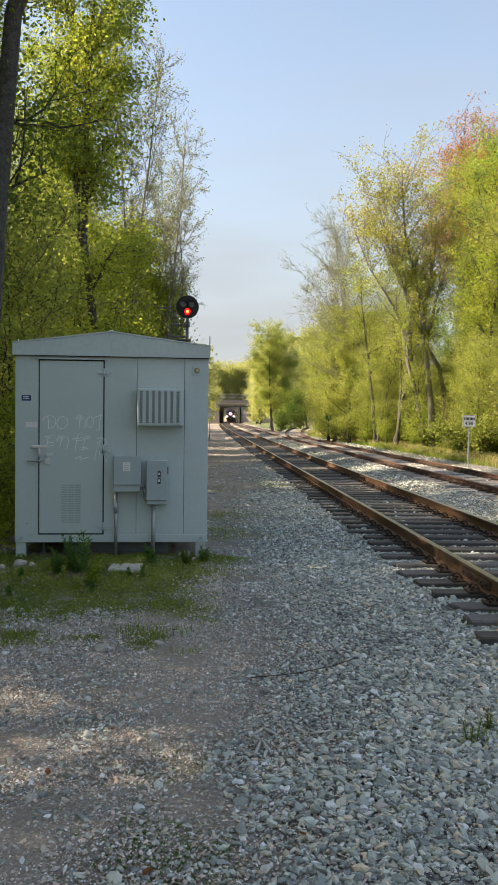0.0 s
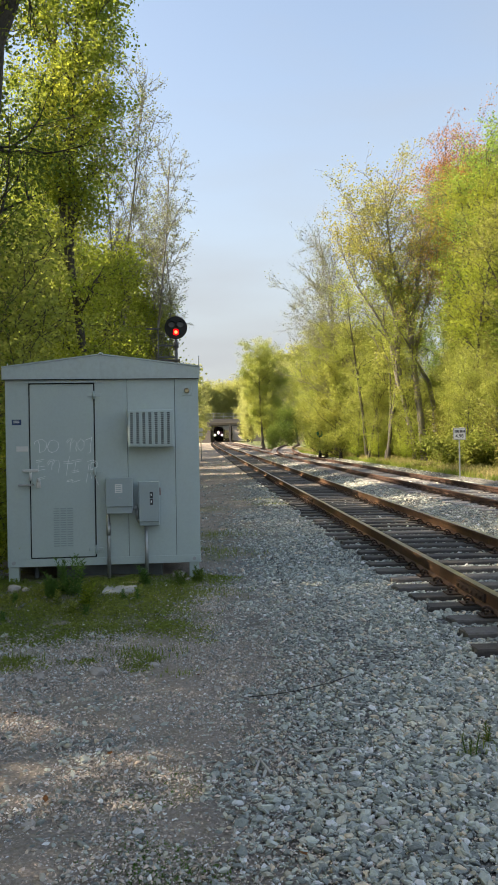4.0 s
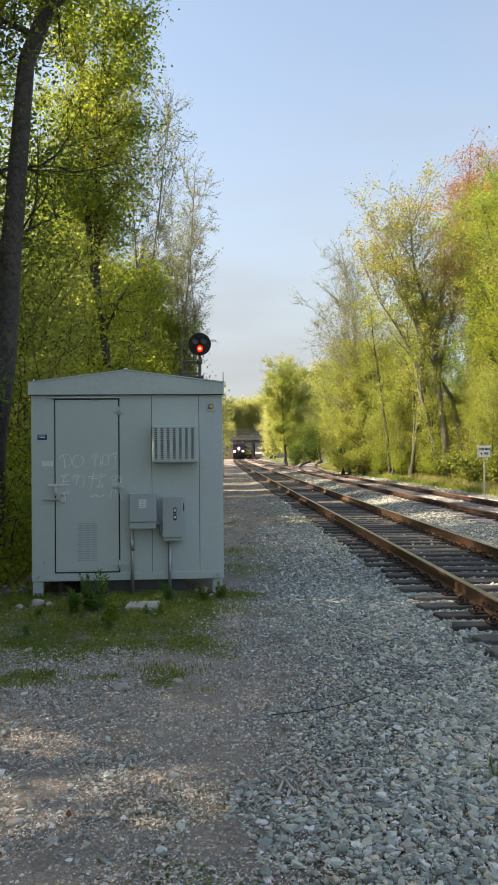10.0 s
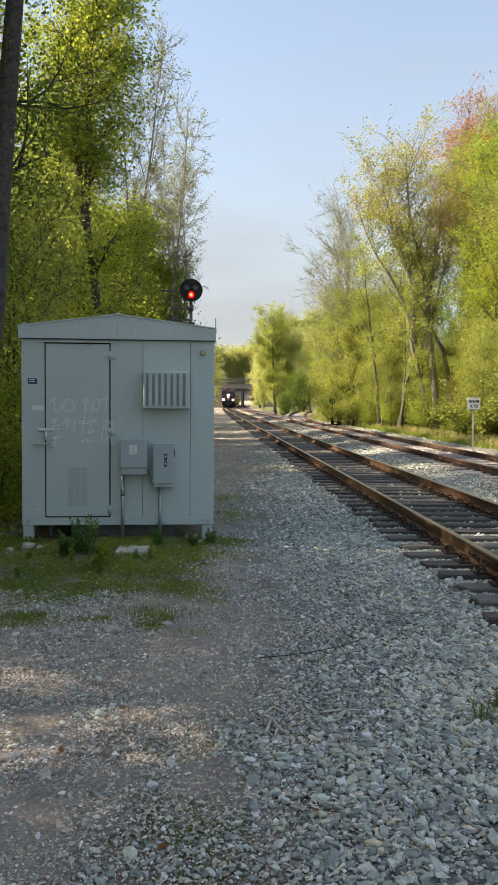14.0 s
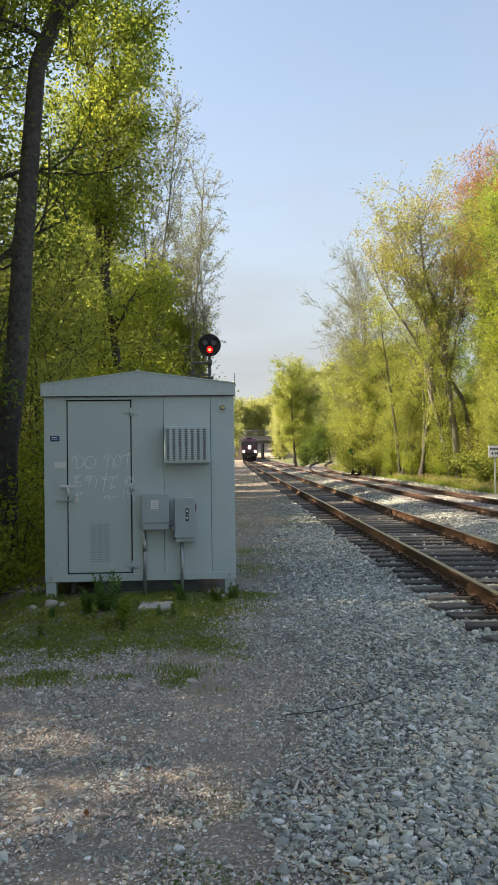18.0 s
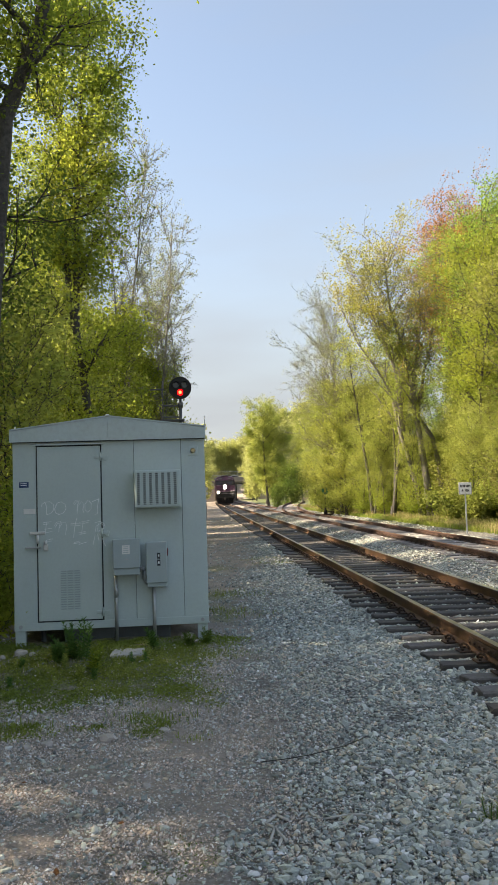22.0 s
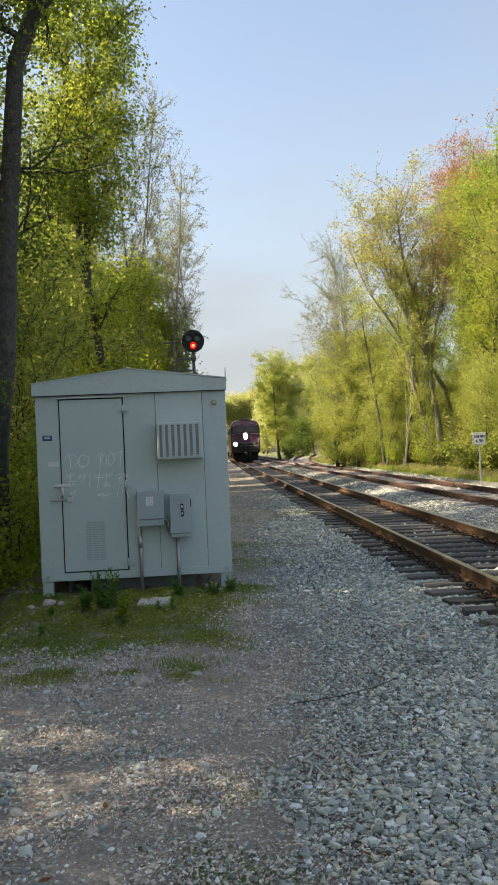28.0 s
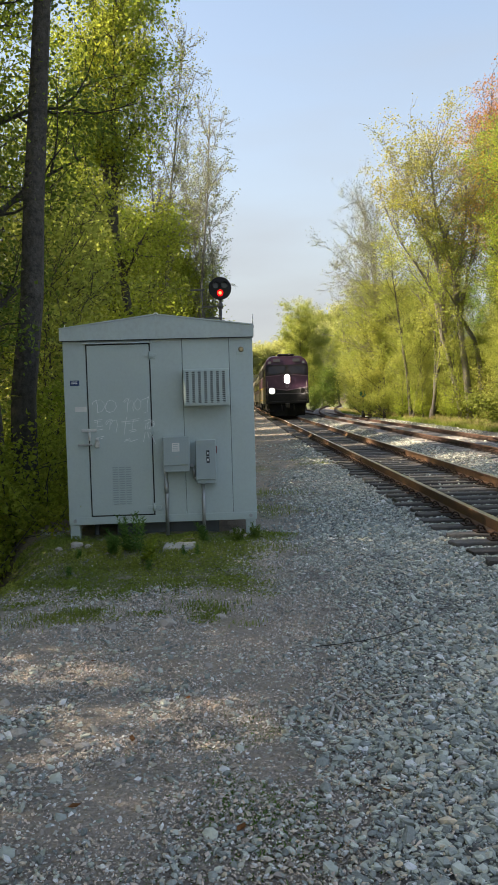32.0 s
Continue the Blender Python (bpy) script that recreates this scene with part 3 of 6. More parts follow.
def rock(m, size, seed, material, label, squash=0.6):
    b = bmesh.new()
    bmesh.ops.create_icosphere(b, subdivisions=2, radius=1.0)
    noise.seed_set(seed)
    for v in b.verts:
        k = 0.8 + 0.45 * noise.noise(v.co * 1.1 + Vector((seed, 0, 0))) + 0.12 * noise.noise(v.co * 4)
        v.co = Vector((v.co.x * k * size, v.co.y * k * size * 0.8, v.co.z * k * size * squash))
    ob = part("rock", b, material)
    ob.matrix_basis = m
    return tagged(ob, label, "rock", "loose rocks on the ground")


for k, (x, y, s) in enumerate(((-1.22, 4.06, 0.062), (-0.86, 3.9, 0.05), (-0.23, 5.08, 0.045), (-0.55, 6.05, 0.085), (-0.98, 6.0, 0.06), (-1.12, 5.96, 0.05), (-0.14, 6.2, 0.05), (-1.75, 9.15, 0.09), (-1.93, 9.0, 0.07), (-1.6, 9.05, 0.06), (0.1, 9.62, 0.10), (0.2, 9.4, 0.06), (-1.05, 3.95, 0.045), (-0.66, 3.72, 0.04), (0.32, 5.6, 0.04), (-0.4, 6.75, 0.045), (0.95, 3.55, 0.05), (1.3, 4.0, 0.045), (-1.4, 4.5, 0.05))):
    rock(pose(x, y, float(ground_z(x, y)) + s * 0.2, 0, 0, 57 * k), s, 20 + k, M_STONE_WARM, "pale grey angular rock lying on the dirt" if k % 3 == 0 else "tan weathered rock lying on the dirt")


# ---- the railway ----
PROFILE = ((-0.07, 0.0), (0.07, 0.0), (0.07, 0.012), (0.012, 0.03), (0.010, 0.125), (0.036, 0.137), (0.036, 0.165), (0.028, 0.173), (-0.028, 0.173), (-0.036, 0.165), (-0.036, 0.137), (-0.010, 0.125), (-0.012, 0.03), (-0.07, 0.012))


def line_at(y, offset):
    """The point of a line that runs offset metres right of the main one, and its unit normal to the right."""
    s = track_x(y + 0.5) - track_x(y - 0.5)
    k = 1 / math.hypot(1, s)
    return Vector((track_x(y) + offset * k, y - offset * s * k, 0)), Vector((k, -s * k, 0))


def sweep_rail(name, where, level, ys, parent, side, top, label=""):
    """A rail along where(y) -> point, normal; level(y): height of its foot."""
    n = len(PROFILE)
    v = []
    for y in ys:
        p, q = where(y)
        for a, h in PROFILE:
            v.append((p.x + q.x * a, p.y + q.y * a, level(y) + h))
    f, idx = [], []
    for i in range(len(ys) - 1):
        for j in range(n):
            k = (j + 1) % n
            f.append((i * n + j, i * n + k, (i + 1) * n + k, (i + 1) * n + j))
            idx.append(1 if j in (6, 7, 8) else 0)
    ob = mesh_np(name, v, f, (side, top), parent, index=idx)
    if label:
        tagged(ob, label)
    return ob


def tie_mesh(seed, half=1.295, w=0.115, d=0.17):
    """A worn timber: slightly bowed, split ends, bevelled edges."""
    rng = random.Random(seed)
    b = box(-half, -w, -d, half, w, 0.0, 0.012)
    for v in b.verts:
        v.co.x += rng.uniform(-0.02, 0.02)
        v.co.y += rng.uniform(-0.008, 0.008)
        v.co.z += rng.uniform(-0.008, 0.004)
    me = bpy.data.meshes.new("tie")
    b.to_mesh(me)
    b.free()
    return me


def clip_mesh():
    """A rusty tie plate with curled spring clips on both sides of the rail."""
    b = box(-0.19, -0.09, 0.0, 0.19, 0.09, 0.018, 0.004)
    for s in (-1, 1):
        pts = [(s * 0.075, -0.05, 0.03), (s * 0.095, -0.045, 0.07), (s * 0.125, -0.01, 0.085), (s * 0.15, 0.03, 0.06), (s * 0.135, 0.06, 0.03), (s * 0.085, 0.05, 0.035)]
        for p, q in zip(pts, pts[1:]):
            rod(p, q, 0.0125, sides=6, bm=b)
        rod((s * 0.15, -0.055, 0.018), (s * 0.15, -0.055, 0.045), 0.016, sides=6, bm=b)
    me = bpy.data.meshes.new("rail_clip")
    b.to_mesh(me)
    b.free()
    me.materials.append(M_PLATE)
    return me


CLIP = clip_mesh()


def railway(name, label, offset, level, y0, y1, single_to, clips_to, timber, side, top, seed, rows, drop=0.19):
    track = empty(name, Matrix(), label, "railway track", kind="structure")
    ys = [y0 + (y1 - y0) * i / 220 for i in range(221)]
    for s, side_name in ((-1, ""), (1, "")):
        sweep_rail("rail", lambda y, s=s: (line_at(y, offset + s * 0.753)[0], line_at(y, offset)[1]), lambda y: level(y) - 0.173, ys, track, side, top)
    # joint bars on the rails
    for s in (-1, 1):
        y = y0 + 3.0 + s
        while y < min(y1, 60):
            p, q = line_at(y, offset + s * 0.753)
            for e in (-1, 1):
                bb = box(-0.012, -0.42, 0.035, 0.012, 0.42, 0.12, 0.004)
                for k in range(6):
                    rod((e * 0.01, -0.35 + 0.14 * k, 0.078), (e * 0.035, -0.35 + 0.14 * k, 0.078), 0.016, sides=6, bm=bb)
                jb = part("joint_bar", bb, M_PLATE, track)
                jb.matrix_basis = Matrix.Translation(p + q * (e * 0.026) + Vector((0, 0, level(y) - 0.173))) @ pose(0, 0, 0, 0, 0, -heading(y))
            y += 11.9
    rng = random.Random(seed)
    meshes = [tie_mesh(seed + k) for k in range(6)]
    for me in meshes:
        me.materials.append(timber)
    rest_v, rest_f = [], []
    for y in rows:
        me = rng.choice(meshes)
        p, q = line_at(y, offset + rng.uniform(-0.085, 0.085))
        m = Matrix.Translation(p + Vector((0, 0, level(y) - drop - rng.uniform(0, 0.008)))) @ pose(0, 0, 0, rng.uniform(-1, 1), rng.uniform(-0.3, 0.3), -heading(y) + rng.uniform(-1.2, 1.2))
        if y < single_to:
            ob = new("tie", me)
            ob.parent, ob.matrix_basis = track, m
        else:
            k = len(rest_v)
            rest_v += [m @ Vector(c) for c in ((-1.3, -0.115, -0.1), (1.3, -0.115, -0.1), (1.3, 0.115, -0.1), (-1.3, 0.115, -0.1), (-1.3, -0.115, 0), (1.3, -0.115, 0), (1.3, 0.115, 0), (-1.3, 0.115, 0))]
            rest_f += [[k + i for i in f] for f in ((4, 5, 6, 7), (0, 1, 5, 4), (1, 2, 6, 5), (2, 3, 7, 6), (3, 0, 4, 7))]
        if y < clips_to:
            for s in (-1, 1):
                c = new("rail_clip", CLIP)
                c.parent = track
                cp = line_at(y, offset + s * 0.753)[0]
                c.matrix_basis = Matrix.Translation(cp + Vector((0, 0, level(y) - drop - 0.001))) @ pose(0, 0, 0, 0, 0, -heading(y))
    if rest_v:
        ob = mesh_np("far_ties", rest_v, rest_f, timber, track)
        ob["kind"] = "stuff"
    return track


def siding():
    """An old siding that leaves the second line to the right."""
    track = empty("siding_track", Matrix(), "old rusty siding that curves off to the right", "railway track", kind="structure")
    def where(y, off):
        t = max(0.0, y - 52)
        p, q = line_at(y, SPACING + 0.0022 * t * t + off)
        return p, q
    for s in (-1, 1):
        sweep_rail("rail", lambda y, s=s: where(y, s * 0.753), lambda y: 0.33 - 0.165 + 0.010 * max(0, y - 56), [56 + 1.5 * i for i in range(30)], track, M_RUST2, M_RUST2)
    me = tie_mesh(91)
    me.materials.append(M_TIE2)
    for k in range(46):
        y = 62 + 0.7 * k
        ob = new("tie", me)
        ob.parent = track
        ob.matrix_basis = Matrix.Translation(where(y, 0)[0] + Vector((0, 0, 0.165 + 0.010 * (y - 56)))) @ pose(0, 0, 0, 0, 0, -heading(y) - 0.25 * (y - 52))
    return track


main_track = railway("main_track", "main line of rusty rails on dark creosoted timbers", 0.0, rail_z, -6, 335, 100, 32, M_TIE, M_RUST, M_STEEL, 11, TIES_MAIN)
second_track = railway("second_track", "second line of red-rusted rails on weathered timbers", SPACING, rail_z2, -2, 330, 62, 34, M_TIE2, M_RUST2, M_RUST, 31, TIES_SECOND, 0.135)
siding()


# ---- the equipment shed ----
def wpart(name, bm, material, parent, base, label=""):
    """A part of a thing with its base at base, given in world metres."""
    ob = part(name, bm, material, parent, label)
    ob.matrix_basis = Matrix.Translation(-Vector(base))
    return ob


def chalk_line(bm, pts, y, r=0.0034):
    """One chalk stroke through points (x, z) of the plane y: a thin ribbon in one piece, of uneven width."""
    n, rings = len(pts), []
    for i, (x, z) in enumerate(pts):
        u, w = pts[max(i - 1, 0)], pts[min(i + 1, n - 1)]
        dx, dz = w[0] - u[0], w[1] - u[1]
        k = r * (1 + 0.3 * math.sin(37 * x + 51 * z)) / max(math.hypot(dx, dz), 1e-6)
        ox, oz = -dz * k, dx * k
        rings.append([bm.verts.new(q) for q in ((x - ox, y + 0.0015, z - oz), (x - ox, y - 0.0015, z - oz), (x + ox, y - 0.0015, z + oz), (x + ox, y + 0.0015, z + oz))])
    for p, q in zip(rings, rings[1:]):
        for j in range(4):
            bm.faces.new((p[j], p[(j + 1) % 4], q[(j + 1) % 4], q[j]))
    bm.faces.new(rings[0][::-1])
    bm.faces.new(rings[-1])
    bmesh.ops.recalc_face_normals(bm, faces=bm.faces[:])


def build_shed():
    base = Vector((-0.775, 10.8, 0.10))
    shed = empty("equipment_shed", Matrix.Translation(base), "grey painted steel signal equipment shed with chalk writing on its door", "shed")
    F = 9.6
    x0, x1, z0, z1 = -1.905, 0.36, 0.285, 2.49
    wpart("wall_core", box(x0 + 0.01, F + 0.012, z0 + 0.01, x1 - 0.01, 12.0, z1, 0.004), M_DARKGAP, shed, base)
    # front panels between the seams, with folded edges
    for a, b, c, d in ((x0, -1.637, z0, z1), (-1.634, -0.873, 2.452, z1), (-1.634, -0.873, z0, 0.372), (-0.870, -0.491, z0, z1), (-0.487, 0.073, z0, z1), (0.077, x1, z0, z1)):
        wpart("front_panel", box(a, F, c, b, F + 0.05, d, 0.004), M_PAINT, shed, base)
    for a in (x0, x1 - 0.03):
        for k in range(4):
            wpart("side_panel", box(a, F + 0.053 + 0.587 * k, z0, a + 0.03, F + 0.637 + 0.587 * k, z1, 0.003), M_PAINT, shed, base)
    wpart("back_panel", box(x0 + 0.03, 12.0, z0, x1 - 0.03, 12.03, z1, 0.003), M_PAINT, shed, base)
    wpart("base_rail", box(x0, F - 0.006, z0, x1, F + 0.03, 0.375, 0.003), M_PAINT, shed, base)
    # roof: two slopes and the gable fascia in two halves
    for xa, xb in ((-1.93, -0.785), (-0.785, 0.372)):
        za, zb = (2.625, 2.772) if xa < -1 else (2.772, 2.625)
        wpart("fascia", prism(((xa + 0.001, 2.492), (xb - 0.001, 2.492), (xb - 0.001, zb), (xa + 0.001, za)), F - 0.05, F + 0.04), M_ROOF, shed, base)
        wpart("roof_slope", prism(((xa, za + 0.003), (xb, zb + 0.003), (xb, zb + 0.018), (xa, za + 0.018)), F - 0.06, 12.1), M_ROOF, shed, base)
    wpart("eave_gutter", box(-1.935, F - 0.04, 2.492, -1.905, 12.08, 2.62, 0.004), M_ROOF, shed, base)
    wpart("eave_gutter", box(0.362, F - 0.04, 2.492, 0.377, 12.08, 2.62, 0.004), M_ROOF, shed, base)
    wpart("soffit_gap", box(-1.92, F - 0.045, 2.484, 0.36, F - 0.002, 2.4915), M_DARKGAP, shed, base)
    cap = box(-0.81, F - 0.07, 2.775, -0.76, 12.1, 2.80, 0.008)
    wpart("ridge_cap", cap, M_ROOF, shed, base)
    for x, lean in ((-1.88, -0.01), (0.372, 0.0)):
        lug = rod((x, F, 2.60), (x - lean, F, 2.68 if x < 0 else 2.76), 0.009, 0.006, 8)
        rod((x, F, 2.60), (x, F, 2.63), 0.016, sides=8, bm=lug)
        wpart("lifting_lug", lug, M_ZINC, shed, base)
    # the door, in its dark gap, with louvre, hinges, hasp and latch
    door = wpart("door", box(-1.622, F - 0.012, 0.392, -0.885, F + 0.03, 2.433, 0.004), M_PAINT, shed, base)
    wpart("drip_cap", box(-1.665, F - 0.045, 2.447, -0.845, F + 0.002, 2.462, 0.003), M_PAINT, shed, base)
    y = F - 0.012
    for c in range(3):
        lv = bmesh.new()
        for r in range(17):
            box(-1.365 + 0.079 * c, y - 0.006, 0.520 + 0.0275 * r, -1.365 + 0.079 * c + 0.066, y + 0.002, 0.520 + 0.0275 * r + 0.011, 0.002, bm=lv)
        part("louvre", lv, M_BOX, door)
    for z in (2.30, 1.40, 0.475):
        h = box(-0.955, y - 0.012, z - 0.018, -0.79, y, z + 0.018, 0.003)
        rod((-0.879, y - 0.014, z - 0.05), (-0.879, y - 0.014, z + 0.05), 0.012, sides=8, bm=h)
        box(-0.84, y - 0.010, z - 0.045, -0.80, y + 0.001, z - 0.012, 0.003, bm=h)
        part("hinge", h, M_PAINT, door)
    hasp = box(-1.715, y - 0.02, 1.402, -1.53, y, 1.438, 0.005)
    rod((-1.62, y - 0.025, 1.40), (-1.62, y - 0.025, 1.30), 0.016, sides=8, bm=hasp)
    for k in range(4):
        rod((-1.695 + 0.05 * k, y - 0.028, 1.42), (-1.695 + 0.05 * k, y - 0.018, 1.42), 0.010, sides=6, bm=hasp)
    part("hasp", hasp, M_ZINC, door)
    part("latch_handle", box(-1.76, y - 0.05, 1.24, -1.585, y - 0.02, 1.265, 0.006), M_GALV, door)
    lock = box(-1.555, y - 0.045, 1.215, -1.50, y - 0.02, 1.29, 0.006)
    rod((-1.528, y - 0.033, 1.285), (-1.528, y - 0.033, 1.33), 0.02, sides=8, bm=lock)
    part("padlock", lock, M_ZINC, door, "dull steel padlock on the hasp")
    # chalk words, drawn in strokes
    yc = y - 0.001
    strokes = (
        ((185, 150), (190, 135), (205, 125), (230, 122), (250, 138), (252, 165), (238, 185), (215, 193)), ((205, 128), (214, 150), (215, 192)),
        ((268, 132), (258, 158), (262, 180), (280, 192), (305, 182), (318, 158), (312, 135), (290, 122), (268, 130)), ((264, 138), (256, 162), (266, 186), (284, 189)),
        ((356, 132), (368, 115), (388, 111), (378, 140), (378, 186)), ((380, 146), (400, 120), (412, 135), (408, 165), (415, 183)), ((362, 138), (374, 121), (386, 118)),
        ((434, 112), (418, 135), (420, 165), (435, 178), (452, 160), (452, 130), (438, 114)), ((455, 121), (490, 106)), ((493, 100), (487, 140), (488, 184), (472, 191)),
        ((198, 237), (242, 229)), ((216, 236), (212, 286)), ((200, 246), (231, 241)), ((206, 272), (246, 265)), ((208, 290), (248, 283)),
        ((258, 252), (270, 233), (292, 226), (284, 256), (283, 286)), ((286, 262), (300, 236), (318, 232), (325, 258), (318, 300)), ((262, 262), (276, 240), (298, 234)),
        ((377, 210), (370, 240), (362, 316)), ((345, 238), (400, 241)), ((345, 247), (396, 250)),
        ((388, 233), (446, 222)), ((412, 230), (405, 294)), ((388, 290), (426, 282)), ((394, 299), (431, 290)), ((398, 242), (440, 233)),
        ((470, 237), (500, 227), (525, 239), (531, 260), (512, 275), (490, 281)), ((482, 248), (478, 300), (469, 353)), ((492, 284), (514, 312), (536, 361)), ((486, 252), (506, 238), (524, 250), (520, 266), (498, 276)), ((494, 238), (489, 288), (500, 330)),
        ((216, 331), (251, 322)), ((222, 339), (246, 333)), ((364, 349), (400, 340), (392, 353), (437, 338)), ((368, 342), (396, 334)),
    )
    for pts in strokes:
        b = bmesh.new()
        chalk_line(b, [(-1.622 + 0.00217 * (u - 163 - 0.048 * (w - 110)), 0.392 + 0.00217 * (765 - 0.039 * (u - 190) - w)) for u, w in pts], yc, 0.0031)
        part("chalk_stroke", b, M_CHALK, door)
    # plates, vent hood, boxes, conduits, lamp
    tag = wpart("blue_plate", box(-1.832, F - 0.004, 1.957, -1.722, F + 0.001, 2.022, 0.001), M_BLUE, shed, base, "small blue plate with white lines")
    for z in (2.005, 1.985):
        part("text_bar", box(-1.815, F - 0.0055, z - 0.004, -1.745, F - 0.0045, z + 0.004), M_CHALK, tag)
    wpart("white_plate", box(-1.785, F - 0.004, 1.645, -1.648, F + 0.001, 1.707, 0.001), M_WHITE, shed, base, "blank white plate")
    hood = wpart("vent_hood", box(-0.474, F - 0.235, 1.68, 0.064, F - 0.002, 2.115, 0.012, seg=2), M_PAINT, shed, base, "perforated ventilation hood")
    part("vent_mesh", box(-0.445, F - 0.238, 1.715, 0.035, F - 0.2345, 2.085, 0.001), M_DARKGAP, hood)
    for c in range(8):
        xa = -0.455 if c == 0 else -0.4465 + 0.071 * c - 0.036
        part("vent_bar", box(xa, F - 0.243, 1.705, -0.4465 if c == 0 else (0.045 if c == 7 else xa + 0.036), F - 0.237, 2.095, 0.002), M_PAINT, hood)
    for r in range(18):
        z = 1.699 + 0.0225 * r
        part("vent_slat", box(-0.45, F - 0.242, z, 0.04, F - 0.2375, z + (0.0095 if r else 0.012), 0.001), M_PAINT, hood)
    b1 = wpart("meter_box", box(-0.735, F - 0.20, 0.905, -0.434, F - 0.002, 1.318, 0.01, seg=2), M_BOX, shed, base, "grey steel cabinet with a white label")
    part("cabinet_lid", box(-0.742, F - 0.222, 0.985, -0.427, F - 0.2, 1.325, 0.008), M_BOX, b1)
    part("paper_label", box(-0.632, F - 0.225, 1.15, -0.546, F - 0.2225, 1.252), M_WHITE, b1)
    for k in range(4):
        part("text_bar", box(-0.622, F - 0.2268, 1.165 + 0.022 * k, -0.565, F - 0.2255, 1.172 + 0.022 * k), M_BOX, b1)
    part("nameplate", box(-0.60, F - 0.226, 1.085, -0.56, F - 0.2225, 1.098), M_GALV, b1)
    b2 = wpart("switch_box", box(-0.355, F - 0.17, 0.752, -0.125, F - 0.002, 1.27, 0.01, seg=2), M_BOX, shed, base, "grey safety switch with a red handle")
    part("switch_cover", box(-0.362, F - 0.19, 0.80, -0.118, F - 0.17, 1.278, 0.008), M_BOX, b2)
    part("switch_handle", box(-0.118, F - 0.17, 1.11, -0.106, F - 0.11, 1.20, 0.004), M_RED, b2)
    for z in (1.115, 1.035):
        lb = part("warning_label", box(-0.232, F - 0.1925, z - 0.035, -0.196, F - 0.1905, z + 0.035), M_INK, b2)
        part("text_bar", box(-0.222, F - 0.194, z - 0.012, -0.206, F - 0.1928, z + 0.018), M_CHALK, lb)
    wpart("conduit", pipe([(-0.715, F - 0.06, 1.0), (-0.725, F - 0.06, 0.96), (-0.722, F - 0.06, 0.08)], 0.021, 10), M_GALV, shed, base)
    wpart("conduit_coupling", rod((-0.722, F - 0.06, 0.64), (-0.722, F - 0.06, 0.78), 0.027, sides=10), M_GALV, shed, base)
    wpart("conduit", rod((-0.282, F - 0.07, 0.80), (-0.282, F - 0.07, 0.08), 0.022, sides=10), M_GALV, shed, base)
    wpart("conduit", pipe([(-0.44, F - 0.09, 0.96), (-0.41, F - 0.09, 0.97), (-0.385, F - 0.09, 0.94), (-0.38, F - 0.09, 0.83), (-0.345, F - 0.09, 0.79)], 0.023, 10), M_GALV, shed, base)
    lamp = wpart("lamp_plate", box(0.165, F - 0.006, 2.285, 0.28, F + 0.001, 2.40, 0.003), M_PAINT, shed, base)
    part("brass_lamp", rod((0.222, F - 0.05, 2.345), (0.222, F - 0.005, 2.345), 0.022, 0.034, 12), M_BRASS, lamp, "small round brass fitting")
    for x in (-1.83, 0.285):
        wpart("lifting_bolt", rod((x, F - 0.03, 0.335), (x, F, 0.335), 0.022, sides=8), M_GALV, shed, base)
    rv = bmesh.new()
    for k in range(16):
        rod((-1.80 + 0.132 * k, F - 0.010, 0.345), (-1.80 + 0.132 * k, F - 0.002, 0.345), 0.006, sides=6, bm=rv)
    wpart("rivets", rv, M_PAINT, shed, base)["kind"] = "stuff"
    # legs and the skid below
    for xa, yy in ((-1.90, 9.62), (0.225, 9.62), (-1.90, 11.85), (0.225, 11.85)):
        lg = box(xa, yy, -0.25, xa + 0.118, yy + 0.10, z0, 0.006)
        for k in range(3):
            box(xa + 0.02, yy - 0.004, 0.06 + 0.07 * k, xa + 0.08, yy + 0.001, 0.075 + 0.07 * k, bm=lg)
        wpart("leg", lg, M_PAINT, shed, base)
    wpart("foundation", box(-1.36, 9.80, -0.2, -0.10, 11.8, 0.279, 0.01), M_SKID, shed, base, "dark foundation block under the floor")
    wpart("skid_post", rod((-1.62, 9.9, -0.3), (-1.62, 9.9, 0.28), 0.03, sides=8), M_SKID, shed, base)
    return shed


shed = build_shed()
slab_mesh = box(-0.17, -0.15, -0.05, 0.17, 0.15, 0.022, 0.014, seg=2)
bmesh.ops.subdivide_edges(slab_mesh, edges=[e for e in slab_mesh.edges if e.calc_length() > 0.1], cuts=6, use_grid_fill=True)
for v in slab_mesh.verts:
    v.co += noise.noise_vector(v.co * 14) * 0.014
slab = part("concrete_slab", slab_mesh, M_CONCRETE)
slab.matrix_basis = pose(-0.56, 8.82, float(ground_z(-0.56, 8.82)) + 0.012, 2, -1, -4)
tagged(slab, "pale rough concrete slab lying in the grass", "slab")


